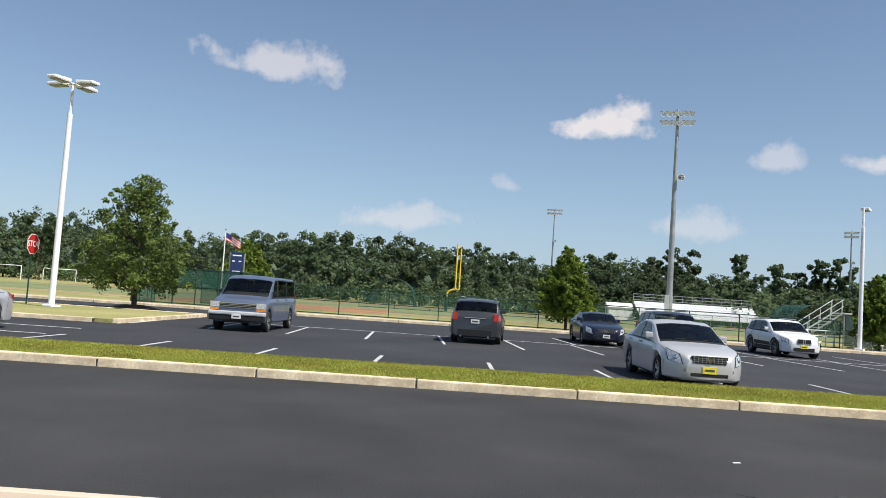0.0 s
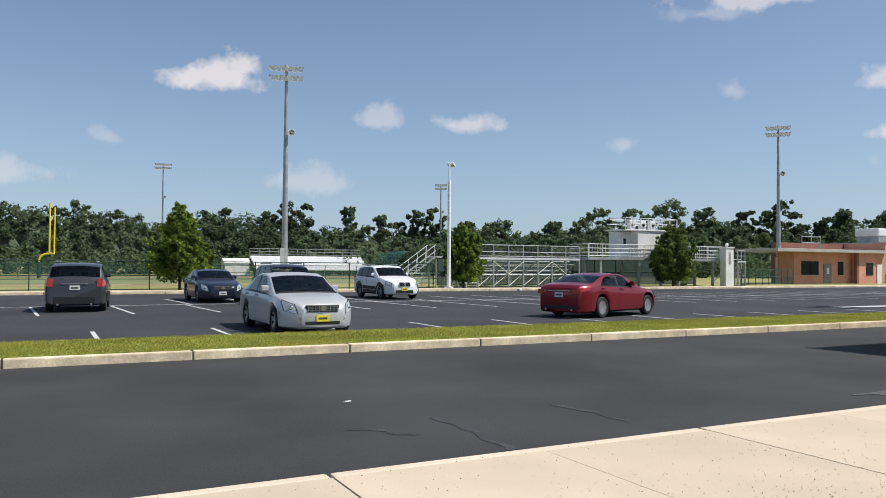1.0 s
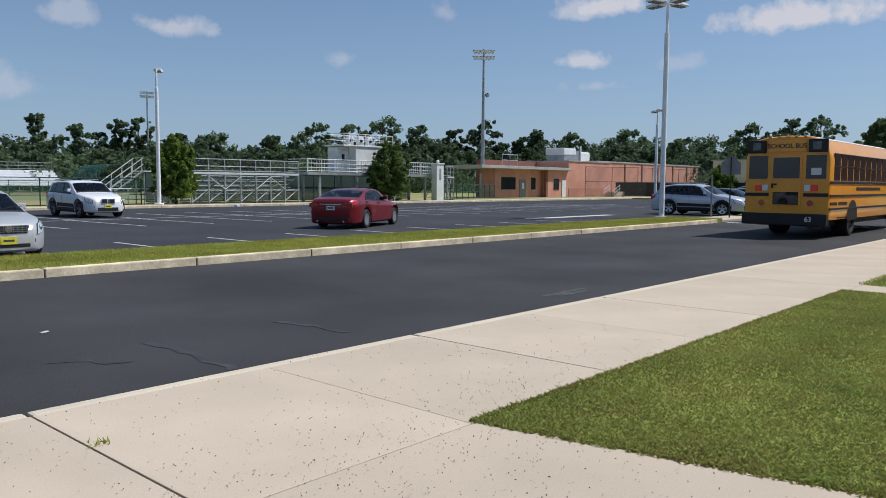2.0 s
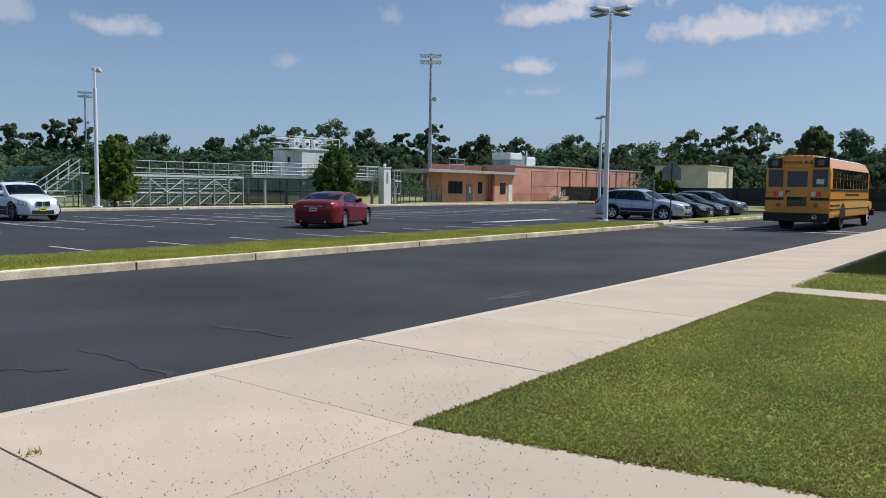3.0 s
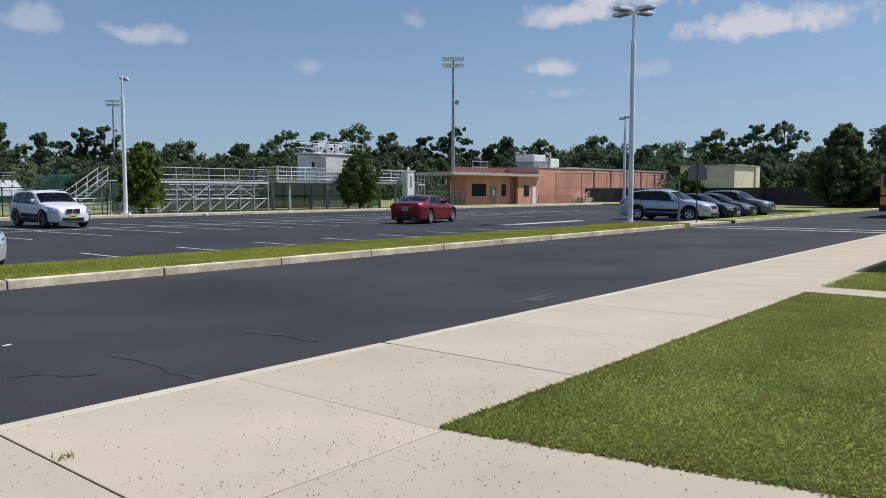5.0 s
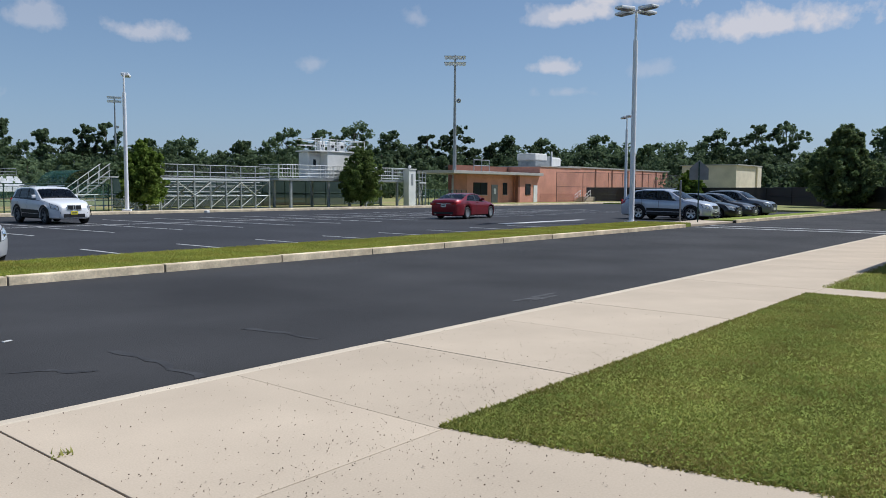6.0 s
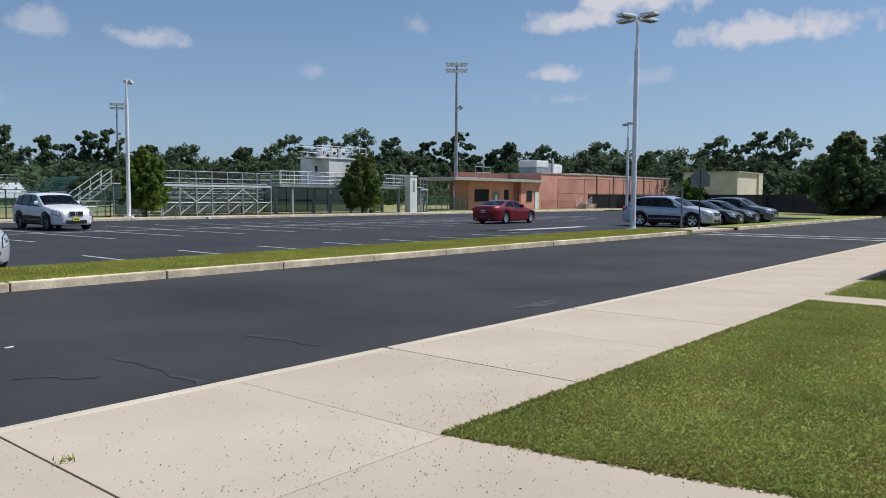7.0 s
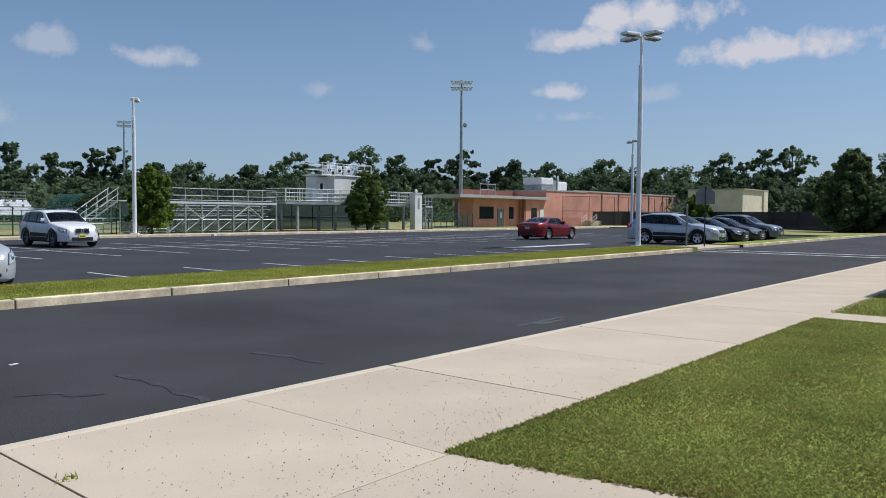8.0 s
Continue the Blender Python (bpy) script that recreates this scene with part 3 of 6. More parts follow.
for _n, _x, _y in (("notice_sign", -11.2, 47.95), ("notice_sign", 10.0, 47.95)):
    _o = tagged(part(_n, box(B(), -.2, .2, -.012, .012, -.22, .22, .004), SIGN_WHITE), "small white notice board wired to the fence", "sign")
    _o.matrix_basis = pose(_x, _y - .05, .85)

slab("infield", -26, -5.5, 60, 78, -0.2, 0.035, DIRT, "orange clay infield of the ball field", "ground")
slab("track_band", -60, 70, 112, 122, -0.2, 0.035, material("track", (0.28, 0.19, 0.11), .9, scale=.2, vary=.12), "dull reddish running track across the field", "track")
slab("track_band_near", -60, 70, 62, 68, -0.2, 0.03, material("track_near", (0.32, 0.25, 0.12), .9, scale=.2, vary=.12), "dull reddish running track beside the fence", "track")
slab("turf_band", -60, 70, 70, 110, -0.2, 0.03, material("turf", (0.19, 0.215, 0.09), .9, scale=.08, vary=.15, fine=6), "greener football turf between the tracks", "turf")


# ---- home stand with press box ----
def bleacher(x0, x1, y0, deck, rows, rise, run, label, back_rail=True):
    """Rows of planks on a steel frame; the tall back faces -y."""
    root = tagged(empty("bleacher", 0, 0, 0.02), label, "bleacher", "grandstands")
    n = max(2, round((x1 - x0) / 1.45))
    depth = rows * run
    for i in range(n + 1):
        x = x0 + (x1 - x0) * i / n
        part("post", box(B(), x - .05, x + .05, y0 - .05, y0 + .05, 0, deck), GALV, root)
        part("post", box(B(), x - .045, x + .045, y0 + depth * .5 - .04, y0 + depth * .5 + .04, 0, deck - rise * rows * .5), GALV, root)
        part("stringer", rod(B(), (x, y0, deck - .1), (x, y0 + depth, deck - rise * rows - .02), .05, .05, 4), GALV, root)
        part("base_beam", box(B(), x - .05, x + .05, y0 - .1, y0 + depth, 0.0, .08), GALV, root)
        if back_rail:
            part("rail_post", box(B(), x - .03, x + .03, y0 - .03, y0 + .03, deck, deck + 1.08), GALV, root)
        if i < n:
            x2 = x0 + (x1 - x0) * (i + 1) / n
            a, b = (x, x2) if i % 2 else (x2, x)
            half = deck * .48
            if i % 3 != 1:
                part("brace", rod(B(), (a, y0 - .05, half), (b, y0 - .05, deck - .2), .032, .032, 4), ALU, root)
            part("brace", rod(B(), (x, y0 + .06, .1), (x2, y0 + .06, half), .032, .032, 4), ALU, root)
            part("brace", rod(B(), (b, y0 + depth * .3, .1), (a, y0 + depth * .3, deck * .8), .03, .03, 4), GALV, root)
            part("ledger", rod(B(), (x, y0 + depth * .3, deck * .55), (x2, y0 + depth * .3, deck * .55), .025, .025, 4), GALV, root)
            part("cross_brace", rod(B(), (b, y0 + depth * .5, .1), (a, y0 + depth * .5, deck * .6), .035, .035, 4), GALV, root)
            part("girt", rod(B(), (x, y0, deck * .45), (x2, y0, deck * .45), .03, .03, 4), GALV, root)
    for r in range(rows):
        y, z = y0 + r * run, deck - r * rise
        part("foot_plank", box(B(), x0, x1, y, y + run * .62, z - .05, z, .008), ALU, root)
        part("seat_plank", box(B(), x0, x1, y + run * .66, y + run * .98, z + .2, z + .25, .01), ALU, root)
    part("fascia", box(B(), x0, x1, y0 - .09, y0 - .06, deck - .06, deck + .10, .01), ALU, root)
    if back_rail:
        for z in (1.08, .55):
            part("rail", rod(B(), (x0, y0, deck + z), (x1, y0, deck + z), .03), GALV, root)
        bm = B()
        bm.faces.new([bm.verts.new(v) for v in ((x0, y0 + .02, deck), (x1, y0 + .02, deck), (x1, y0 + .02, deck + 1.08), (x0, y0 + .02, deck + 1.08))])
        part("rail_mesh", bm, GREY_MESH, root)
    return root


bleacher(28.2, 39.2, 51.0, 2.25, 5, .38, .75, "galvanised aluminium bleacher seen from its braced back")
bleacher(57.6, 57.7 + .9, 51.0, 2.25, 2, .38, .75, "short end bay of the aluminium bleacher")


def platform():
    root = tagged(empty("press_platform", 0, 0, 0.02), "raised steel viewing platform behind the press box", "platform")
    x0, x1, y0, y1, z = 40.0, 56.6, 50.8, 53.4, 2.5
    part("deck", box(B(), x0, x1, y0, y1, z - .22, z, .01), GALV, root)
    for x in (41.4, 45.6, 50.2, 54.4):
        part("column", box(B(), x - .1, x + .1, y0 + .1, y0 + .3, 0, z - .22, .01), GALV, root)
        part("column", box(B(), x - .1, x + .1, y1 - .3, y1 - .1, 0, z - .22, .01), GALV, root)
    part("ramp_brace", rod(B(), (54.4, y0 + .2, .3), (56.2, y0 + .2, 1.9), .05, .05, 4), ALU, root)
    part("ramp_brace", rod(B(), (50.2, y0 + .2, .2), (48.6, y0 + .2, 2.0), .05, .05, 4), ALU, root)
    n = 11
    for i in range(n + 1):
        x = x0 + (x1 - x0) * i / n
        part("rail_post", box(B(), x - .03, x + .03, y0, y0 + .06, z, z + 1.1), ALU, root)
    for h in (1.1, .75, .4, .12):
        part("rail", rod(B(), (x0, y0 + .03, z + h), (x1, y0 + .03, z + h), .03), ALU, root)
        part("rail", rod(B(), (x0, y0, z + h), (x0, y1, z + h), .03), ALU, root)
        part("rail", rod(B(), (x1, y0, z + h), (x1, y1, z + h), .03), ALU, root)
    for i in range(60):
        x = x0 + (x1 - x0) * (i + .5) / 60
        part("baluster", box(B(), x - .012, x + .012, y0 + .02, y0 + .04, z + .12, z + 1.1), ALU, root)
    bx = tagged(empty("press_box", 0, 0, 0), "white boxy press box with a railed roof", "press box")
    part("wall", box(B(), 45.5, 49.9, 51.0, 53.3, 2.52, 4.85, .02), PANEL_WHITE, bx)
    part("wall", box(B(), 44.2, 45.5, 52.0, 53.3, 2.52, 4.8, .02), PANEL_WHITE, bx)
    part("roof", box(B(), 44.0, 50.1, 50.9, 53.5, 4.85, 4.97, .02), PANEL_WHITE, bx)
    dr = part("door", box(B(), 44.45, 45.2, 51.94, 52.0, 2.55, 4.5, .01), PANEL_WHITE, bx, "grey steel door")
    part("door_window", box(B(), 44.68, 44.98, 51.92, 51.94, 3.6, 4.2), WINDOW, dr)
    for i in range(8):
        x = 44.1 + 5.9 * i / 7
        part("roof_post", box(B(), x - .03, x + .03, 50.95, 51.01, 4.97, 5.95), ALU, bx)
    for h in (.5, .97):
        for a, b in (((44.1, 50.98), (50.0, 50.98)), ((44.1, 50.98), (44.1, 53.4)), ((44.1, 53.4), (50.0, 53.4)), ((50.0, 50.98), (50.0, 53.4))):
            part("roof_rail", rod(B(), (*a, 4.97 + h), (*b, 4.97 + h), .03), ALU, bx)
    for x in (45.2, 46.4, 47.5):
        part("speaker", box(B(), x - .3, x + .3, 51.3, 51.7, 4.97, 5.75, .03), PANEL_WHITE, bx, "white equipment box")
        part("vent", rod(B(), (x, 51.26, 5.4), (x, 51.3, 5.4), .16, .16, 12), BLACK, bx)
    col = tagged(empty("masonry_pillar", 55.55, 50.4, 0.02), "white painted pillar with a globe lamp on top", "pillar")
    part("shaft", box(B(), -.5, .5, -.35, .35, 0, 3.5, .02), PANEL_WHITE, col)
    part("cap", box(B(), -.58, .58, -.42, .42, 3.5, 3.6, .02), PANEL_WHITE, col)
    part("globe", bmesh_ball(.16, (0, 0, 3.78)), SIGN_WHITE, col, "white globe lamp", 40)
    part("sign", box(B(), -.12, .12, -.37, -.35, 2.0, 3.1), GALV, col)


platform()


def end_stairs():
    st = tagged(empty("stand_stairs", 0, 0, 0.02), "open metal stair with rails at the stand's end", "stairs")
    for i in range(10):
        x, z = 22.9 + i * .30, .22 + i * .22
        part("tread", box(B(), x, x + .3, 51.2, 52.6, z - .04, z), ALU, st)
    for y in (51.2, 52.6):
        part("stringer", rod(B(), (22.8, y, .1), (26.0, y, 2.35), .06, .06, 4), GALV, st)
        for h in (.9, .45):
            part("handrail", rod(B(), (22.8, y, .1 + h), (26.0, y, 2.35 + h), .03), ALU, st)
        for i in range(5):
            x = 22.9 + i * .75
            z = .15 + i * .53
            part("rail_post", rod(B(), (x, y, z - .1), (x, y, z + .9), .03), ALU, st)
    part("landing", box(B(), 25.9, 28.2, 51.2, 52.6, 2.3, 2.38), ALU, st)
    for x in (26.1, 28.0):
        for y in (51.3, 52.5):
            part("column", rod(B(), (x, y, 0), (x, y, 2.3), .05), GALV, st)
    rl = tagged(empty("entry_railing", 0, 0, 0.1), "low grey pipe railing at the stand's foot", "railing")
    for h in (.35, .7, 1.05):
        part("rail", rod(B(), (22.0, 49.0, h), (28.3, 49.0, h), .03), ALU, rl)
    for i in range(8):
        part("post", rod(B(), (22.0 + i * .9, 49, 0), (22.0 + i * .9, 49, 1.05), .03), ALU, rl)


end_stairs()


def away_stand():
    root = tagged(empty("away_bleacher", 0, 0, 0.02), "long low white bleacher across the field", "bleacher", "grandstands")
    for r in range(6):
        part("seat_plank", box(B(), 31, 51, 126 + r * .8, 126.45 + r * .8, 1.0 + r * .4, 1.1 + r * .4), WHITE_METAL, root)
        part("riser", box(B(), 31, 51, 126.5 + r * .8, 126.55 + r * .8, .9 + r * .4, 1.36 + r * .4), WHITE_METAL, root)
    for i in range(13):
        x = 31 + 20 * i / 12
        part("rail_post", rod(B(), (x, 131, 0), (x, 131, 4.6), .04, .04, 6), GALV, root)
        part("post", rod(B(), (x, 126.2, 0), (x, 126.2, 1.0), .05, .05, 6), GALV, root)
    for z in (4.6, 4.1, 3.6):
        part("rail", rod(B(), (31, 131, z), (51, 131, z), .05, .05, 6), GALV, root)
    sh = tagged(empty("shed", 28.6, 131, 0.02), "small white shed with a low gable roof", "shed")
    part("wall", box(B(), -2, 2, -1.5, 1.5, 0, 2.1, .02), PANEL_WHITE, sh)
    bm = B()
    vs = [bm.verts.new(v) for v in ((-2.2, -1.7, 2.1), (2.2, -1.7, 2.1), (2.2, 1.7, 2.1), (-2.2, 1.7, 2.1), (-2.2, 0, 2.9), (2.2, 0, 2.9))]
    for f in ((0, 1, 5, 4), (2, 3, 4, 5), (0, 4, 3), (1, 2, 5), (3, 2, 1, 0)):
        bm.faces.new([vs[i] for i in f])
    part("roof", bm, PANEL_WHITE, sh)
    part("door", box(B(), -.6, .6, -1.53, -1.5, 0, 1.8), PANEL_WHITE, sh)
    # netted batting cage: a rounded green tent
    for x, y, s in ((53, 112, 1.0), (-9, 118, 1.0)):
        cg = tagged(empty("batting_cage", x, y, 0.02), "domed green netted batting cage on the field", "cage", "batting cages")
        bm = B()
        rows = []
        for i in range(13):
            a = math.pi * i / 12
            rows.append([bm.verts.new((-3.4 * math.cos(a), j * 3.0, 4.2 * math.sin(a) ** .8)) for j in range(4)])
        for p, q in zip(rows, rows[1:]):
            for j in range(3):
                bm.faces.new((p[j], q[j], q[j + 1], p[j + 1]))
        part("net", bm, GREEN_NET, cg)
        for j in range(4):
            bm = B()
            for i in range(12):
                a, b = math.pi * i / 12, math.pi * (i + 1) / 12
                rod(bm, (-3.4 * math.cos(a), j * 3.0, 4.2 * math.sin(a) ** .8), (-3.4 * math.cos(b), j * 3.0, 4.2 * math.sin(b) ** .8), .05, .05, 5)
            part("hoop", bm, GREEN_POST, cg)


away_stand()


# ---- brick field house ----
def field_house():
    root = tagged(empty("field_house", 0, 0, 0.02), "low brick field house with a flat canopy roof", "building")
    part("wall", box(B(), 73.0, 82.9, 56.9, 59, 0, 3.5), BRICK, root, "porch wall of salmon brick")
    part("corner_wall", box(B(), 82.9, 87.7, 56.0, 61, 0, 3.5), BRICK, root)
    part("rear_parapet", box(B(), 75.6, 87.6, 61.2, 62.0, 0, 4.75), BRICK_DARK, root, "darker brick parapet behind the canopy")
    part("base_course", box(B(), 87.75, 98.15, 55.96, 56.0, 0, 1.15), BRICK_BASE, root, "darker brick base course")
    part("canopy", box(B(), 68.6, 87.65, 55.4, 61.1, 3.5, 3.85, .03), ROOF, root, "flat grey-brown canopy roof")
    part("canopy_post", box(B(), 82.5, 82.88, 56.0, 56.4, 0, 3.5), BRICK_DARK, root)
    for x0, x1 in ((74.2, 75.55), (75.65, 77.0), (80.4, 81.3)):
        w = part("window", box(B(), x0, x1, 56.82, 56.9, 1.0, 2.5), WINDOW, root)
        part("sill", box(B(), x0 - .05, x1 + .05, 56.75, 56.9, .92, 1.0), ROOF, w)
    d = part("door", box(B(), 77.9, 79.2, 56.82, 56.9, 0, 2.25), SIGN_BACK, root, "grey steel door")
    part("notice", box(B(), 78.35, 78.75, 56.78, 56.82, 1.1, 1.8), SIGN_WHITE, d)
    w = part("window", box(B(), 84.2, 85.4, 55.94, 56.0, 1.0, 2.4), WINDOW, root)
    d = part("door", box(B(), 86.1, 87.0, 55.92, 56.0, 0, 2.25), PANEL_WHITE, root, "white steel door")
    part("handle", rod(B(), (86.9, 55.88, 1.0), (86.9, 55.88, 1.12), .02), CHROME, d)
    part("tall_wall", box(B(), 87.7, 98.2, 56.0, 66, 0, 4.75), BRICK, root, "taller plain brick block")
    part("coping", box(B(), 87.66, 98.3, 55.9, 66.1, 4.75, 4.88), ROOF, root)
    part("rear_wing", box(B(), 98.3, 134.0, 58.0, 76, 0, 4.95), BRICK, root, "long brick rear wing")
    part("wing_coping", box(B(), 98.3, 134.1, 57.9, 76.1, 4.95, 5.15), ROOF, root)
    for i in range(6):
        part("pilaster", box(B(), 101 + i * 5.5, 101.3 + i * 5.5, 57.9, 58.0, 0, 4.9), BRICK_DARK, root)
    hv = tagged(empty("rooftop_unit", 96.5, 62, 4.9), "white and grey rooftop ventilation unit", "ventilation unit")
    part("housing", box(B(), -3.0, 1.2, -1.5, 1.5, 0, 1.7, .03), GALV, hv)
    part("hood", box(B(), -3.2, 0, -1.6, 1.6, 1.0, 2.0, .15), PANEL_WHITE, hv)
    part("duct", box(B(), 1.2, 4.2, -1.4, 1.4, 0, 1.6, .25), PANEL_WHITE, hv)
    part("pipe", rod(B(), (1.2, -1.6, 0), (1.2, -1.6, 2.4), .12), WHITE_METAL, hv)
    rack = tagged(empty("roof_rack", 77.6, 58.2, 3.85), "open metal frame on the field house roof", "frame")
    for x in (-1.6, 0, 1.6):
        part("post", rod(B(), (x, 0, 0), (x, 0, 1.6), .05), GALV, rack)
    part("beam", rod(B(), (-1.6, 0, 1.5), (1.6, 0, 1.5), .05), GALV, rack)
    part("beam", rod(B(), (-1.6, 0, .8), (1.6, 0, .8), .05), GALV, rack)
    st = tagged(empty("entry_steps", 97.0, 54.6, 0.02), "white railed concrete entry steps", "steps")
    for i in range(4):
        part("step", box(B(), -1 + i * .35, 2, -.8, .8, i * .18, (i + 1) * .18), CONCRETE, st)
    for y in (-.8, .8):
        for h in (.5, .95):
            part("handrail", rod(B(), (-1, y, h), (.6, y, h + .7), .03), WHITE_METAL, st)
        for x, z in ((-1, 0), (-.2, .3), (.6, .7)):
            part("rail_post", rod(B(), (x, y, z), (x, y, z + .95), .03), WHITE_METAL, st)
    tan = tagged(empty("storage_block", 0, 0, 0.02), "plain tan block building behind the courts", "building")
    part("wall", box(B(), 111, 121, 38.0, 46, 0, 5.3, .02), TAN, tan)
    part("wall", box(B(), 119.6, 121.4, 37.75, 38.0, 0, 5.3), TAN, tan)
    part("coping", box(B(), 110.8, 121.6, 37.7, 46.2, 5.3, 5.45), ROOF, tan)


field_house()

# plain wing of the school beside the lawn; only its shade reaches the view
_sb = tagged(empty("school_wing", 0, 0, 0), "plain brick school wing beside the lawn", "building")
part("wall", box(B(), 17.6, 60, -25, 1.3, -0.1, 4.2), BRICK, _sb)
part("coping", box(B(), 17.5, 60.1, -25.1, 1.4, 4.2, 4.35), ROOF, _sb)


# ---- cars ----
def soften(xs, pts, r=0.07):
    px, pz = [p[0] for p in pts], [p[1] for p in pts]
    return sum(np.interp(xs + d, px, pz) for d in (-r, -r / 2, 0, r / 2, r)) / 5


class Shell:
    """The skin of a car: stations along its length s (0 at the nose), each with a half section of ten points.
    Below the belt and over hood and trunk it is one body; the cabin is roof, pillars and glass."""
    KS = (0, 1, 2, 2.5, 3, 3.5, 4, 4.5, 5, 5.5, 6, 6.35, 6.7, 7, 8, 9)

    def __init__(self, sp):
        self.sp, self.memo = sp, {}
        L, R = sp["L"], sp["R"]
        self.wf, self.wr = sp["fo"], sp["fo"] + sp["wb"]
        ss = set(np.round(np.linspace(0, L, 60), 3))
        ss |= {0.015, 0.04, 0.07, 0.1, 0.16, L - 0.015, L - 0.04, L - 0.07, L - 0.1, L - 0.16, sp["screen"][0], sp["rear"][1]}
        for c in (self.wf, self.wr):
            ss |= {round(c + (R + .05) * math.cos(a * math.pi / 14), 3) for a in range(15)}
        self.s = np.array(sorted(x for x in ss if 0 <= x <= L))

    def ring(self, s):
        key = round(float(s), 5)
        if key not in self.memo:
            self.memo[key] = self.section(key)
        return self.memo[key]

    def section(self, s):
        sp = self.sp
        L, W, H, R = sp["L"], sp["W"], sp["H"], sp["R"]
        a = np.array([float(s)])
        top, belt = float(soften(a, sp["top"])[0]), float(soften(a, sp["belt"])[0])
        w = W / 2
        nose, tail = sp.get("nose", .40), sp.get("tail", .11)
        if s < .8:
            w *= 1 - nose * ((.8 - s) / .8) ** 2.4
        if s > L - .6:
            w *= 1 - tail * ((s - L + .6) / .6) ** 2.4
        zb = sp.get("clear", .2)
        end = min(s, L - s)
        if end < .10:
            zb += .05 * (1 - end / .10) ** 2
            top -= .05 * (1 - end / .10) ** 2
            w *= 1 - .03 * (1 - end / .10) ** 2
        for c in (self.wf, self.wr):
            q = (R + .05) ** 2 - (s - c) ** 2
            if q > 0:
                zb = max(zb, R + math.sqrt(q))
        zbelt = min(belt, top - .03)
        g = max(0.0, min(1.0, (top - belt) / (H - belt)))
        mid = zb + .5 * (zbelt - zb)
        roofw = sp.get("roofw", .72)
        lw = .91 + (roofw + .035 - .91) * g
        return [(0, zb), (.84 * w, zb), (.97 * w, zb + .05), (w, mid), (.992 * w, max(mid, zbelt - .11)), (.94 * w, zbelt),
                (lw * w, zbelt + (top - zbelt) * (.5 + .40 * g)), ((.76 + (roofw - .13 - .76) * g) * w, top - .012 - .022 * g), (.35 * w, top - .004), (0, top)]

    def at(self, s, k, side):
        r = self.ring(s)
        i = min(int(k), 8)
        f = k - i
        if f and 2 <= i <= 7 and i != 5:
            p = [Vector(r[q]) for q in (i - 1, i, i + 1, i + 2)]
            m1, m2 = (p[2] - p[0]) * .38, (p[3] - p[1]) * .38
            d = (p[2] - p[1]).length
            for m in (m1, m2):
                if m.length > d:
                    m *= d / m.length
            f2, f3 = f * f, f * f * f
            v = p[1] * (2 * f3 - 3 * f2 + 1) + m1 * (f3 - 2 * f2 + f) + p[2] * (3 * f2 - 2 * f3) + m2 * (f3 - f2)
            y, z = v
        else:
            y, z = (r[i][0] * (1 - f) + r[i + 1][0] * f, r[i][1] * (1 - f) + r[i + 1][1] * f)
        return Vector((self.sp["L"] / 2 - s, side * y, z))

    def out(self, s, k, side, d):
        e = .02
        p = self.at(s, k, side)
        if not d:
            return p
        u = self.at(min(s + e, self.sp["L"]), k, side) - self.at(max(s - e, 0), k, side)
        v = self.at(s, min(k + e, 9), side) - self.at(s, max(k - e, 0), side)
        n = u.cross(v) * side
        if n.length < 1e-9:
            return p
        n.normalize()
        return p + n * d

    def body(self, root, mat):
        bm = B()
        n = len(self.KS)
        rings = []
        for s in self.s:
            pts = [self.at(s, k, 1) for k in self.KS] + [self.at(s, k, -1) for k in self.KS[-2:0:-1]]
            rings.append([bm.verts.new(p) for p in pts])
        m = len(rings[0])
        belt = self.KS.index(5)
        s0, s1 = self.sp["screen"][0], self.sp["rear"][1]
        for sa, sb, a, b in zip(self.s, self.s[1:], rings, rings[1:]):
            for i in range(m):
                cabin = sa >= s0 - 1e-4 and sb <= s1 + 1e-4 and belt <= i < m - belt
                if not cabin:
                    bm.faces.new((a[i], a[(i + 1) % m], b[(i + 1) % m], b[i]))
        bm.faces.new(rings[0][::-1])
        bm.faces.new(rings[-1])
        bmesh.ops.delete(bm, geom=[v for v in bm.verts if not v.link_faces], context="VERTS")
        bmesh.ops.recalc_face_normals(bm, faces=bm.faces)
        return part("body", bm, mat, root, "", 38)

    def patch(self, name, mat, root, side, k0, k1, lo, hi, d=.006, n=7, m=4, label=""):
        """A plate on the skin: from section point k0 to k1, its ends running from lo=(s0, s1) to hi=(s0, s1)."""
        bm = B()
        grid = []
        for j in range(m + 1):
            f = j / m
            k = k0 + (k1 - k0) * f
            a, b = lo[0] + (hi[0] - lo[0]) * f, lo[1] + (hi[1] - lo[1]) * f
            grid.append([bm.verts.new(self.out(a + (b - a) * i / n, k, side, d)) for i in range(n + 1)])
        for p, q in zip(grid, grid[1:]):
            for i in range(n):
                bm.faces.new((p[i], p[i + 1], q[i + 1], q[i]))
        bmesh.ops.recalc_face_normals(bm, faces=bm.faces)
        return part(name, bm, mat, root, label, 40)

    def across(self, name, mat, root, s0, s1, k0, d=0.0, n=10, label="", bow=0.0):
        """A plate over the top of the skin, from k0 on one side to k0 on the other, between two stations."""
        bm = B()
        ks = [k for k in (6, 6.35, 6.7, 7, 8) if k >= k0] + [9]
        grid = []
        for i in range(n + 1):
            f = i / n
            row = []
            for side in (1, -1):
                for k in (ks if side == 1 else ks[-2::-1]):
                    row.append(self.out(s0 + (s1 - s0) * f - bow * (k - 6) / 3 * (1 - f), k, side, d))
            grid.append([bm.verts.new(v) for v in row])
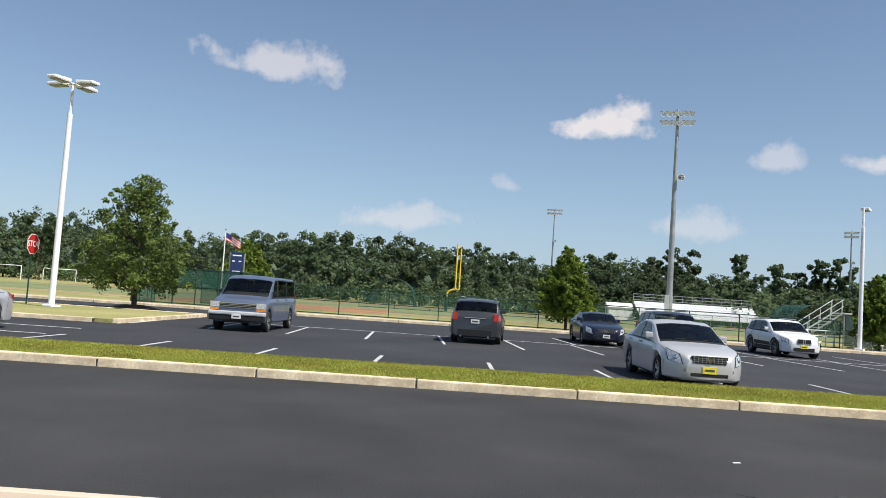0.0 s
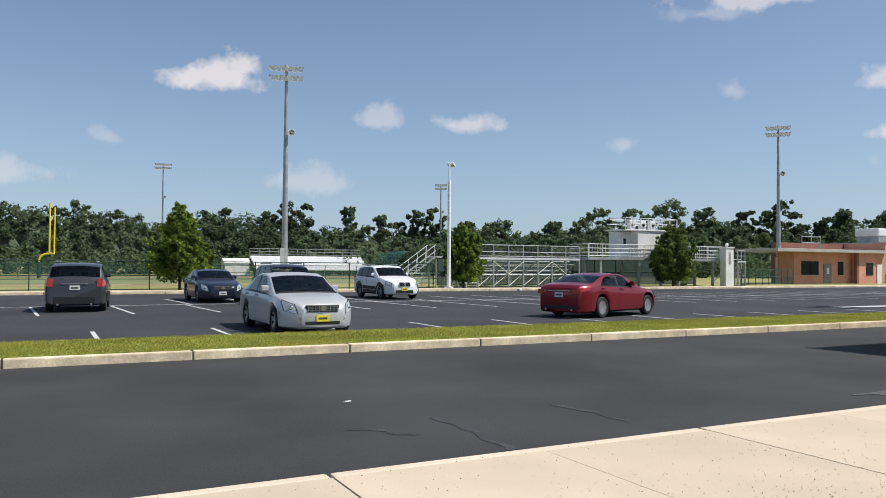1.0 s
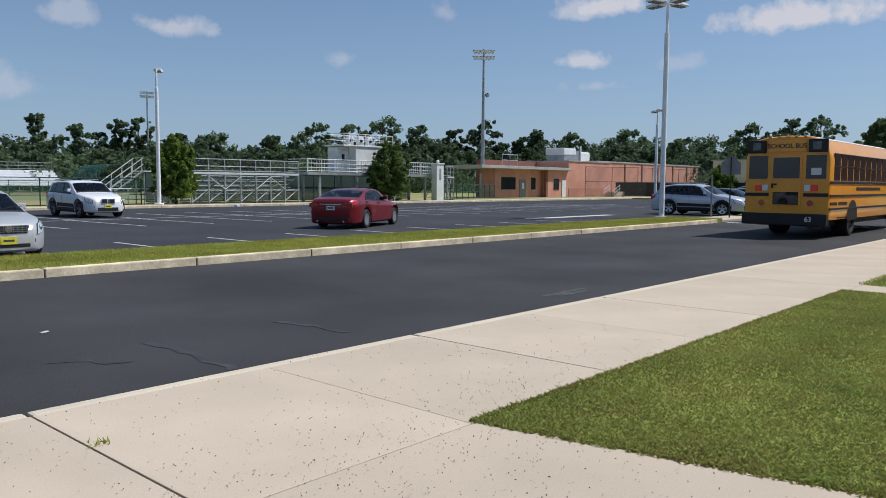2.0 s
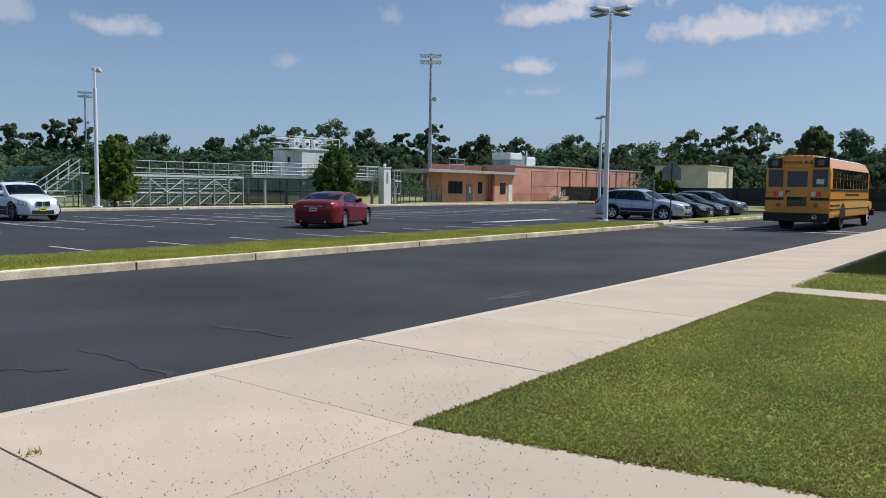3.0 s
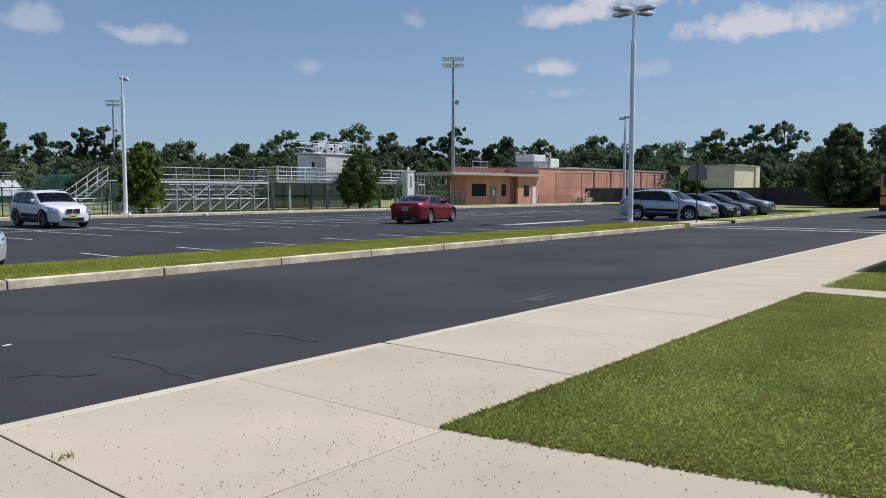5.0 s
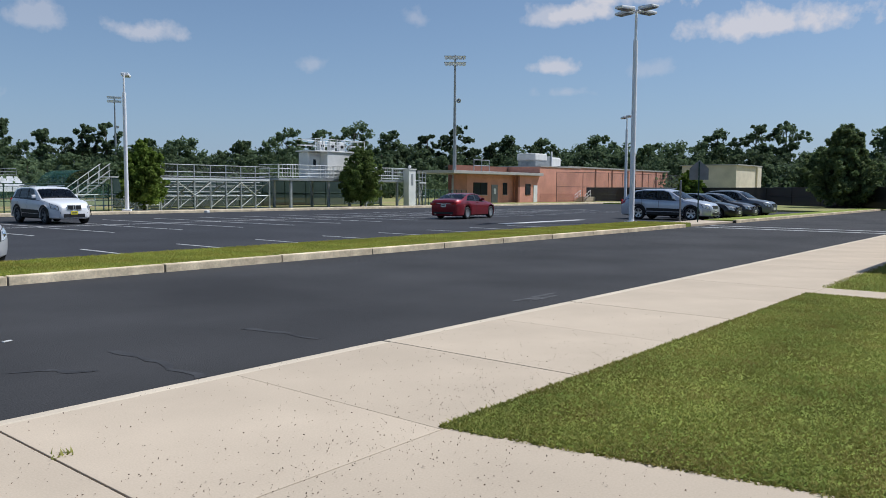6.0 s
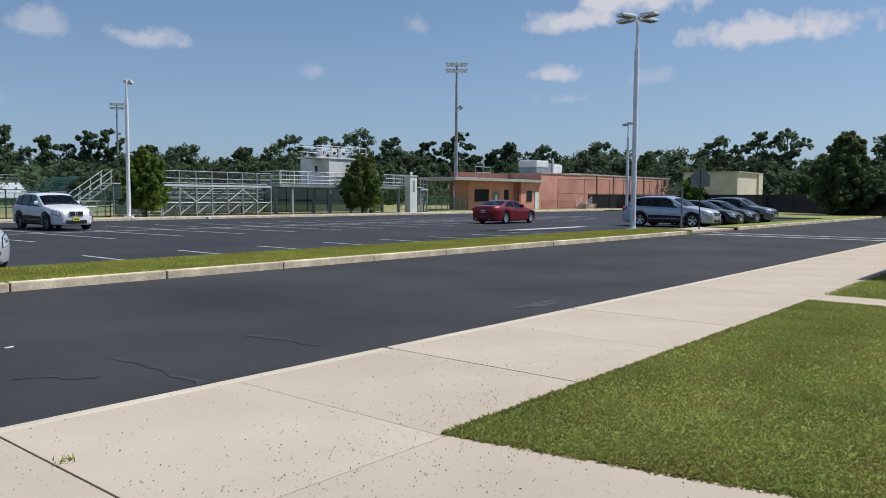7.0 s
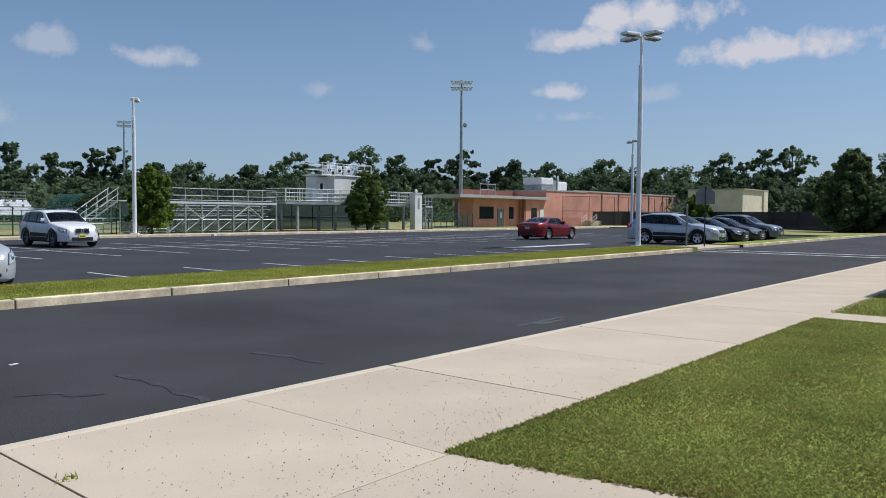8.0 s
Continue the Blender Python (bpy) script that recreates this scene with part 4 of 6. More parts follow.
        for p, q in zip(grid, grid[1:]):
            for i in range(len(p) - 1):
                bm.faces.new((p[i], p[i + 1], q[i + 1], q[i]))
        bmesh.ops.recalc_face_normals(bm, faces=bm.faces)
        return part(name, bm, mat, root, label, 40)

    def cabin(self, root, mat, van):
        """Roof, pillars, glass and what shows of the seats behind it."""
        sp = self.sp
        (a0, a1), (r0, r1) = sp["screen"], sp["rear"]
        self.across("roof", mat, root, a1, r0, 6, 0, 12)
        self.across("windscreen", GLASS, root, a0, a1, 6.35, 0, 12)
        self.across("cowl", BLACK, root, a0 - .05, a0 + .035, 6.35, .004, 2, "black cowl under the windscreen")
        self.across("rear_window", mat if van else GLASS, root, r0, r1, 6.35, 0, 12)
        ends = [(a0, a0)] + [w for pair in sp["wins"] for w in ((pair[0][0], pair[1][0]), (pair[0][1], pair[1][1]))] + [(r1, r1)]
        for side in (1, -1):
            self.patch("front_pillar", mat, root, side, 6, 6.35, (a0, a1), (a0, a1), 0, 12, 2)
            self.patch("rear_pillar", mat, root, side, 6, 6.35, (r0, r1), (r0, r1), 0, 12, 2)
            self.patch("belt_trim", BLACK, root, side, 5, 5.1, (a0, r1), (a0, r1), .003, 30, 1)
            self.patch("roof_side", mat, root, side, 5.93, 6, (a0, r1), (a0, r1), 0, 30, 1)
            for i in range(0, len(ends), 2):
                p, q = ends[i], ends[i + 1]
                inner = 0 < i < len(ends) - 2
                self.patch("door_pillar", BLACK if inner else mat, root, side, 5.1, 5.93, (p[0], q[0]), (p[1], q[1]), 0, 12, 4)
            for lo, hi in sp["wins"]:
                self.patch("side_window", GLASS, root, side, 5.1, 5.93, lo, hi, 0, 8, 4)
        # seats, dashboard and wheel behind the glass
        L, W, H = sp["L"], sp["W"], sp["H"]
        z = H - 1.22
        part("dashboard", box(B(), L / 2 - a0 - .55, L / 2 - a0 - .1, -W * .40, W * .40, z + .35, z + .60, .06), CABIN, root)
        bm = B()
        bmesh.ops.create_circle(bm, cap_ends=False, segments=18, radius=.18)
        es = bm.edges[:]
        for e in es:
            p, q = e.verts[0].co.copy(), e.verts[1].co.copy()
            rod(bm, p, q, .016, .016, 5)
        bmesh.ops.transform(bm, matrix=pose(L / 2 - a0 - .68, W * .21, z + .56, 0, -62, 0), verts=bm.verts)
        part("steering_wheel", bm, BLACK, root)
        rows = [a1 + .25, a1 + 1.15] + ([a1 + 2.1] if r0 - a1 > 2.2 else [])
        for j, sx in enumerate(rows):
            for y in ((-.21, .21) if j == 0 else (-.24, 0, .24)):
                sw = .24 if j == 0 else .21
                bm = B()
                box(bm, L / 2 - sx - .42, L / 2 - sx + .1, W * y - sw, W * y + sw, z - .02, z + .14, .05)
                box(bm, L / 2 - sx - .50, L / 2 - sx - .36, W * y - sw, W * y + sw, z + .06, z + .70, .06)
                box(bm, L / 2 - sx - .50, L / 2 - sx - .40, W * y - .12, W * y + .12, z + .74, z + .91, .04)
                part("seat", bm, CABIN, root)
        part("rear_shelf", box(B(), L / 2 - r1 + .02, L / 2 - r0 + .1, -W * .36, W * .36, z + .42, z + .47, .01), CABIN, root)
        part("rear_mirror", box(B(), L / 2 - a1 + .08, L / 2 - a1 + .11, -.12, .12, H - .22, H - .15, .012), BLACK, root)


def wheel(root, x, y, R, width, side, rim=RIM, spokes=5, name="wheel"):
    w = empty(name)
    w.parent = root
    w.location = (x, y, R)
    h = width / 2
    prof = [(R * .66, -h * .8), (R * .7, -h), (R * .92, -h), (R * .985, -h * .75), (R, 0), (R * .985, h * .75), (R * .92, h), (R * .7, h), (R * .66, h * .8), (R * .66, -h * .8)]
    part("tyre", lathe(B(), prof, 26), TYRE, w, "", 35)
    bm = B()
    o = side * h
    lathe(bm, [(R * .67, -o * .8), (R * .67, o * .75), (R * .62, o * .8), (R * .60, o * .4), (R * .2, o * .3), (.001, o * .3)], 24)
    bmesh.ops.recalc_face_normals(bm, faces=bm.faces)
    part("barrel", bm, BLACK, w, "dark wheel well", 35)
    bm = B()
    for i in range(spokes):
        a = 2 * math.pi * i / spokes
        m = Matrix.Rotation(a, 4, "Y")
        vs = [(-.035, .55 * o, R * .08), (.035, .55 * o, R * .08), (.055, .8 * o, R * .62), (-.055, .8 * o, R * .62)]
        v1 = [bm.verts.new(m @ Vector(v)) for v in vs]
        v2 = [bm.verts.new(m @ (Vector(v) - Vector((0, side * .03, 0)))) for v in vs]
        bm.faces.new(v1)
        bm.faces.new(v2[::-1])
        for i2 in range(4):
            bm.faces.new((v1[i2], v2[i2], v2[(i2 + 1) % 4], v1[(i2 + 1) % 4]))
    lathe(bm, [(.001, .62 * o), (R * .14, .62 * o), (R * .16, .4 * o)], 12)
    lathe(bm, [(R * .60, .82 * o), (R * .67, .84 * o), (R * .68, .7 * o)], 26)
    bmesh.ops.recalc_face_normals(bm, faces=bm.faces)
    part("rim", bm, rim, w)
    return w


SEDAN = dict(clear=.17, L=4.57, W=1.79, H=1.43, wb=2.68, fo=.93, R=.315, nose=.46, top=[(0, .64), (.03, .69), (.08, .73), (.25, .80), (.6, .875), (1.15, .94), (2.0, 1.36), (2.35, 1.42), (2.9, 1.425), (3.35, 1.355), (4.05, 1.04), (4.45, .99), (4.57, .89)],
             belt=[(0, .6), (.9, .80), (1.4, .885), (4.2, .955), (4.57, .85)], screen=(1.2, 1.98), rear=(3.4, 4.02), wins=[((1.62, 2.62), (2.12, 2.60)), ((2.72, 3.6), (2.72, 3.35))])
SALOON = dict(L=4.85, W=1.86, H=1.43, wb=2.8, fo=.95, R=.335, nose=.46, tail=.2, clear=.18, top=[(0, .68), (.05, .73), (.3, .82), (.8, .90), (1.3, .97), (2.15, 1.36), (2.6, 1.425), (3.1, 1.42), (3.6, 1.33), (4.25, 1.10), (4.72, 1.06), (4.85, .99)],
              belt=[(0, .58), (.9, .82), (1.5, .91), (4.3, 1.02), (4.85, .93)], screen=(1.38, 2.15), rear=(3.45, 4.2), wins=[((1.85, 2.75), (2.3, 2.73)), ((2.85, 3.85), (2.85, 3.5))])
SUV = dict(L=4.6, W=1.88, H=1.67, wb=2.75, fo=.88, R=.36, top=[(0, .74), (.05, .84), (.2, .94), (.7, 1.04), (1.25, 1.11), (1.95, 1.57), (2.4, 1.655), (3.4, 1.65), (4.1, 1.58), (4.4, 1.20), (4.55, 1.08), (4.6, .95)],
           belt=[(0, .7), (.8, .93), (1.4, 1.02), (4.2, 1.12), (4.6, .92)], screen=(1.32, 1.93), rear=(4.12, 4.42), wins=[((1.72, 2.55), (2.1, 2.53)), ((2.65, 3.45), (2.65, 3.4)), ((3.55, 4.1), (3.5, 3.92))], roofw=.76, clear=.24)
CROSSOVER = dict(SUV, L=5.1, W=2.0, H=1.72, wb=3.02, fo=.98, R=.37, top=[(0, .74), (.05, .84), (.2, .94), (.8, 1.06), (1.35, 1.13), (2.15, 1.60), (2.6, 1.70), (3.8, 1.70), (4.55, 1.60), (4.9, 1.20), (5.05, 1.08), (5.1, .95)],
                 belt=[(0, .7), (.9, .95), (1.5, 1.04), (4.6, 1.16), (5.1, .92)], screen=(1.42, 2.12), rear=(4.57, 4.9), wins=[((1.85, 2.75), (2.3, 2.73)), ((2.85, 3.75), (2.85, 3.7)), ((3.85, 4.6), (3.8, 4.35))])
VAN = dict(L=5.2, W=1.88, H=1.96, wb=3.5, fo=.75, R=.36, nose=.06, tail=.03, top=[(0, .95), (.04, 1.02), (.15, 1.08), (.6, 1.17), (.75, 1.22), (1.42, 1.82), (1.6, 1.92), (2.0, 1.95), (4.9, 1.95), (5.1, 1.9), (5.2, 1.7)],
           belt=[(0, .9), (.4, 1.1), (1.0, 1.16), (5.2, 1.18)], screen=(.8, 1.42), rear=(5.1, 5.15), wins=[((1.15, 1.95), (1.55, 1.95)), ((2.1, 3.4), (2.1, 3.4)), ((3.5, 4.95), (3.5, 4.95))], roofw=.84, clear=.3)
HATCH = dict(SEDAN, L=4.4, H=1.48, top=[(0, .6), (.06, .68), (.25, .78), (.7, .9), (1.2, .98), (2.0, 1.40), (2.4, 1.475), (3.1, 1.46), (3.7, 1.36), (4.25, 1.05), (4.4, .9)], belt=[(0, .58), (.9, .82), (1.4, .92), (4.1, 1.0), (4.4, .86)], rear=(3.72, 4.2), wb=2.6)


def car(name, label, sp, paint, x, y, heading, plate=PLATE_WHITE, grille=BLACK, rim=RIM, spokes=5, lower=None, rails=False, group="parked cars", face="plain", category="car", amber=True):
    root = tagged(empty(name, x, y, 0, heading), label, category, group)
    sh = Shell(sp)
    L, W, R = sp["L"], sp["W"], sp["R"]
    sh.body(root, paint)
    part("cabin_floor", box(B(), -L / 2 + .3, L / 2 - .3, -W / 2 + .25, W / 2 - .25, sp.get("clear", .2) - .02, .45), BLACK, root, "dark underbody")
    sh.cabin(root, paint, sp is VAN)
    low = sp["H"] < 1.6
    for side in (1, -1):
        # shut lines of hood, boot and bumpers
        sh.patch("hood_seam", BLACK, root, side, 5.60, 5.66, (.3, sp["screen"][0] - .06), (.3, sp["screen"][0] - .06), .002, 14, 1)
        sh.patch("bumper_seam", BLACK, root, side, 2.6, 4.0, (.50, .508), (.46, .468), .003, 1, 6)
        sh.patch("bumper_seam", BLACK, root, side, 2.6, 4.0, (L - .46, L - .452), (L - .42, L - .412), .003, 1, 6)
        if low:
            sh.patch("boot_seam", BLACK, root, side, 5.9, 5.97, (sp["rear"][1] + .03, L - .05), (sp["rear"][1] + .03, L - .05), .002, 10, 1)
        # seams of the doors
        for lo, hi in sp["wins"][:2]:
            s = lo[1] + .05
            sh.patch("door_seam", BLACK, root, side, 2.3, 5.0, (s - .007, s + .007), (s - .007, s + .007), .003, 1, 8)
            hs = lo[1] - .12
            h = sh.out(hs, 4.45, side, .02)
            part("door_handle", box(B(), h.x - .09, h.x + .09, h.y - .02, h.y + .02, h.z - .018, h.z + .018, .008), paint, root)
        # mirror
        m = sh.out(sp["wins"][0][0][0] + .12, 5.25, side, .06)
        part("mirror", box(B(), m.x - .05, m.x + .05, m.y - .09, m.y + .09, m.z - .02, m.z + .13, .035), paint if sp is not VAN else BLACK, root)
        sh.patch("sill", lower or BLACK, root, side, 1.1, 2.95 if lower else 2.05, (sh.wf + R + .12, sh.wr - R - .12), (sh.wf + R + .12, sh.wr - R - .12), .006, 6, 2)
        if lower:
            for c in (sh.wf, sh.wr):
                bm = B()
                pr = []
                for i in range(13):
                    a = math.pi * i / 12
                    rr = [(R + .04), (R + .13)]
                    pr.append([bm.verts.new((L / 2 - c + q * math.cos(a), side * (W / 2 + .004), R + q * math.sin(a))) for q in rr])
                for p, q in zip(pr, pr[1:]):
                    bm.faces.new((p[0], q[0], q[1], p[1]))
                part("arch_trim", bm, lower, root)
        if sp is VAN:
            hl = part("headlight", box(B(), L / 2 - .12, L / 2 + .012, side * .78 - .16, side * .78 + .16, .78, .98, .02), LAMP_CLEAR, root)
        else:
            k0, k1 = (4.0, 6.05) if low else (4.05, 5.7)
            e0, e1 = ((.05, .36), (.17, .60)) if low else ((.06, .36), (.12, .52))
            hl = sh.patch("headlight", BLACK, root, side, k0, k1, e0, e1, .010, 18, 8, "dark headlight housing")
            sh.patch("lens", LAMP_CLEAR, hl, side, k0 + .08, k1 - .10, (e0[0] + .015, e0[1] - .03), (e1[0] + .015, e1[1] - .04), .017, 18, 8)
            c = sh.out(.5 * (e0[0] + e1[0]) + .11, .5 * (k0 + k1) - .1, side, -.005)
            part("reflector", bmesh_ball(.062, c), CHROME, hl, "round chrome reflector", 40)
        if sp is VAN:
            part("indicator", box(B(), L / 2 - .08, L / 2 + .01, *sorted((side * .64, side * .94)), .70, .77, .015), LAMP_AMBER if amber else LAMP_CLEAR, root)
        tl_lo, tl_hi = ((L - .34, L - .04), (L - .42, L - .06)) if sp["H"] < 1.6 else ((L - .32, L - .05), (L - .3, L - .06))
        sh.patch("tail_light", LAMP_RED, root, side, 4.0 if sp["H"] < 1.6 else 3.9, 5.3, tl_lo, tl_hi, .008)
        part("tail_lens", box(B(), -L / 2 - .012, -L / 2 + .05, *sorted((side * W * (.27 if sp["H"] < 1.6 else .35), side * W * .44)), *((.76, .90) if sp["H"] < 1.6 else (.84, 1.12)), .01), LAMP_RED, root)
        if rails:
            z = sp["H"] + .02
            part("roof_rail", rod(B(), (L / 2 - sp["screen"][1] - .35, side * W * .33, z), (L / 2 - sp["rear"][0] + .1, side * W * .33, z), .022), GALV, root)
    for c in (sh.wf, sh.wr):
        for side in (1, -1):
            wheel(root, L / 2 - c, side * (W / 2 - .12), R, .21, side, rim, spokes)
    # nose
    fz = .645 if sp["H"] < 1.6 else .75
    if sp is VAN:
        fz = .88
    fx = L / 2
    gw, g0, g1 = (.62, -.09, .05) if sp is VAN else (.06, -.10, .08) if face == "twin" else (.38, -.10, .055)
    bm = B()
    box(bm, fx - .06, fx + .012, -gw, gw, fz + g0, fz + g1, .015)
    for v in bm.verts:
        v.co.y *= 1 + .8 * (v.co.z - fz)
    g = part("grille", bm, grille, root, "dark mesh grille")
    if face == "plain":
        for i in range(9):
            y = (i - 4) * .085
            part("grille_slat", box(B(), fx + .008, fx + .02, y - .006, y + .006, fz - .085, fz + .04), SIGN_BACK, g)
        for i in range(3):
            part("grille_slat", box(B(), fx + .008, fx + .018, -.37, .37, fz - .065 + i * .04, fz - .056 + i * .04), SIGN_BACK, g)
    if face == "twin":
        for s in (-1, 1):
            part("kidney", box(B(), fx - .02, fx + .03, s * .165 - .145, s * .165 + .145, fz - .12, fz + .1, .03), LAMP_CLEAR, g, "chrome grille ring")
            part("kidney_bars", box(B(), fx + .02, fx + .036, s * .165 - .115, s * .165 + .115, fz - .095, fz + .075, .01), BLACK, g)
    elif face == "bars":
        for i in range(4):
            part("grille_bar", box(B(), fx + .005, fx + .022, -.6, .6, fz - .09 + i * .05, fz - .075 + i * .05), CHROME, g)
        part("surround", box(B(), fx + .0, fx + .02, -.64, .64, fz + .05, fz + .08), CHROME, g)
    else:
        part("surround", box(B(), fx - .02, fx + .022, -.37, .37, fz + .045, fz + .065), CHROME, g, "thin chrome strip")
        bm = B()
        bmesh.ops.create_cone(bm, cap_ends=True, segments=14, radius1=.07, radius2=.07, depth=.02, matrix=pose(fx + .02, 0, fz - .01, 0, 90, 0))
        part("badge", bm, CHROME, g, "plain chrome badge")
    part("lower_intake", box(B(), fx - .06, fx + .008, *((-.40, .40, .27, .345) if low else (-.46, .46, .30, .46)), .01), BLACK, root)
    for s in (-1, 1):
        bm = B()
        bmesh.ops.create_cone(bm, cap_ends=True, segments=14, radius1=.062, radius2=.055, depth=.03, matrix=pose(sh.at(.09, 2.6, 1).x + .055, s * (sh.at(.09, 3, 1).y - .12), .40 if low else .50, 0, 90, 0))
        if sp is not VAN:
            part("fog_lamp", bm, LENS_DARK, root, "round fog lamp", 40)
        else:
            bm.free()
    if sp is VAN:
        part("front_bumper", box(B(), fx - .15, fx + .10, -.96, .96, .55, .68, .04), ALU, root, "chrome steel bumper")
        part("front_valance", box(B(), fx - .15, fx + .07, -.94, .94, .36, .55, .03), BLACK, root, "black bumper pad and valance")
        part("papers", box(B(), fx - sp["screen"][0] - .3, fx - sp["screen"][0] - .12, -.7, .75, 1.20, 1.23, .005), PLATE_WHITE, root, "white papers on the dashboard")
        part("rear_bumper", box(B(), -fx - .10, -fx + .15, -.96, .96, .48, .68, .04), CHROME, root, "chrome steel bumper")
    fp = part("front_plate", box(B(), fx + .0, fx + (.115 if sp is VAN else .02), -.155, .155, .335 if low else .43, .485 if low else .58, .004), plate, root)
    e = fx + (.117 if sp is VAN else .022)
    part("plate_bar", box(B(), e - .002, e + .002, -.10, .10, .39 if low else .485, .43 if low else .525), PLATE_DARK, fp)
    # tail
    rz = .66 if sp["H"] < 1.6 else .74
    rp = part("rear_plate", box(B(), -fx - .02, -fx, -.155, .155, rz, rz + .15, .004), PLATE_WHITE, root)
    part("plate_bar", box(B(), -fx - .024, -fx - .02, -.11, .11, rz + .05, rz + .10), PLATE_DARK, rp)
    part("rear_bumper_trim", box(B(), -fx - .015, -fx + .05, -.62, .62, .28, .40 if sp["H"] < 1.6 else .52, .01), BLACK, root)
    part("trunk_trim", box(B(), -fx - .02, -fx, -.4, .4, rz + .19, rz + .215, .005), CHROME, root)
    for s in (-1, 1):
        part("exhaust", rod(B(), (-fx - .03, s * .5, .27), (-fx + .1, s * .5, .27), .035, .035, 10), CHROME, root)
    for s in (-.35, .25):
        a = sh.out(sp["screen"][0] + .05, 8.6, 1 if s > 0 else -1, .015)
        part("wiper", rod(B(), (a.x + .01, s, a.z), (a.x - .07, s + .48, a.z + .05), .008, .005, 5), BLACK, root)
    return root


def paint(name, color, metal=0.35, rough=0.32):
    return material(name, color, rough, metal, scale=1.0, vary=0.03, fine=300, bump=0.0, coat=0.45)


P_SILVER = paint("silver_paint", (0.52, 0.53, 0.54), .28, .34)
P_WHITE = paint("white_paint", (0.78, 0.79, 0.8), 0.0)
P_NAVY = paint("navy_paint", (0.012, 0.016, 0.035), .2)
P_BLACK = paint("black_paint", (0.012, 0.013, 0.015), .2)
P_GREY = paint("dark_grey_paint", (0.05, 0.052, 0.058), .4)
P_RED = paint("red_paint", (0.21, 0.009, 0.018), .35)
P_BLUE = paint("blue_grey_paint", (0.115, 0.145, 0.215), .25)
P_STEEL = paint("steel_grey_paint", (0.16, 0.18, 0.2), .4)
P_ICE = paint("ice_silver_paint", (0.52, 0.56, 0.62), .45)

car("sedan", "silver four-door sedan with a yellow front plate", SEDAN, P_SILVER, 5.55, 18.75, -90, PLATE_YELLOW)
car("suv", "white compact suv with dark lower trim", SUV, P_WHITE, 15.45, 36.0, -90, PLATE_YELLOW, lower=BLACK, rails=True, face="twin", rim=SIGN_BACK)
car("sedan", "navy blue sedan with a bright plate", SALOON, P_NAVY, 6.75, 35.6, -90)
car("suv", "dark grey suv parked tail out", SUV, P_GREY, 1.15, 30.3, 84, lower=BLACK, rails=True)
car("van", "old blue-grey passenger van with chrome bumpers", VAN, P_BLUE, -7.2, 28.5, -90, face="bars", category="van")
car("suv", "black suv hidden behind the silver sedan", SUV, P_BLACK, 8.75, 30.6, -90, rails=True)
car("sedan", "silver-grey sedan at the lot's edge", SEDAN, P_SILVER, -12.75, 18.6, -90)
car("crossover", "pale silver three-row crossover with dark sills", CROSSOVER, P_ICE, 41.0, 17.6, -90, lower=BLACK, rails=True)
car("hatchback", "black hatchback in a row of cars", HATCH, P_BLACK, 44.0, 17.0, -90)
car("hatchback", "dark grey hatchback in a row of cars", HATCH, P_GREY, 47.1, 17.1, -90)
car("suv", "steel grey suv at the row's end", SUV, P_STEEL, 50.4, 17.1, -90)
red_car = car("saloon", "dark red four-door saloon driving through the lot", SALOON, P_RED, 15, 20, 0, group="moving vehicles", spokes=10)


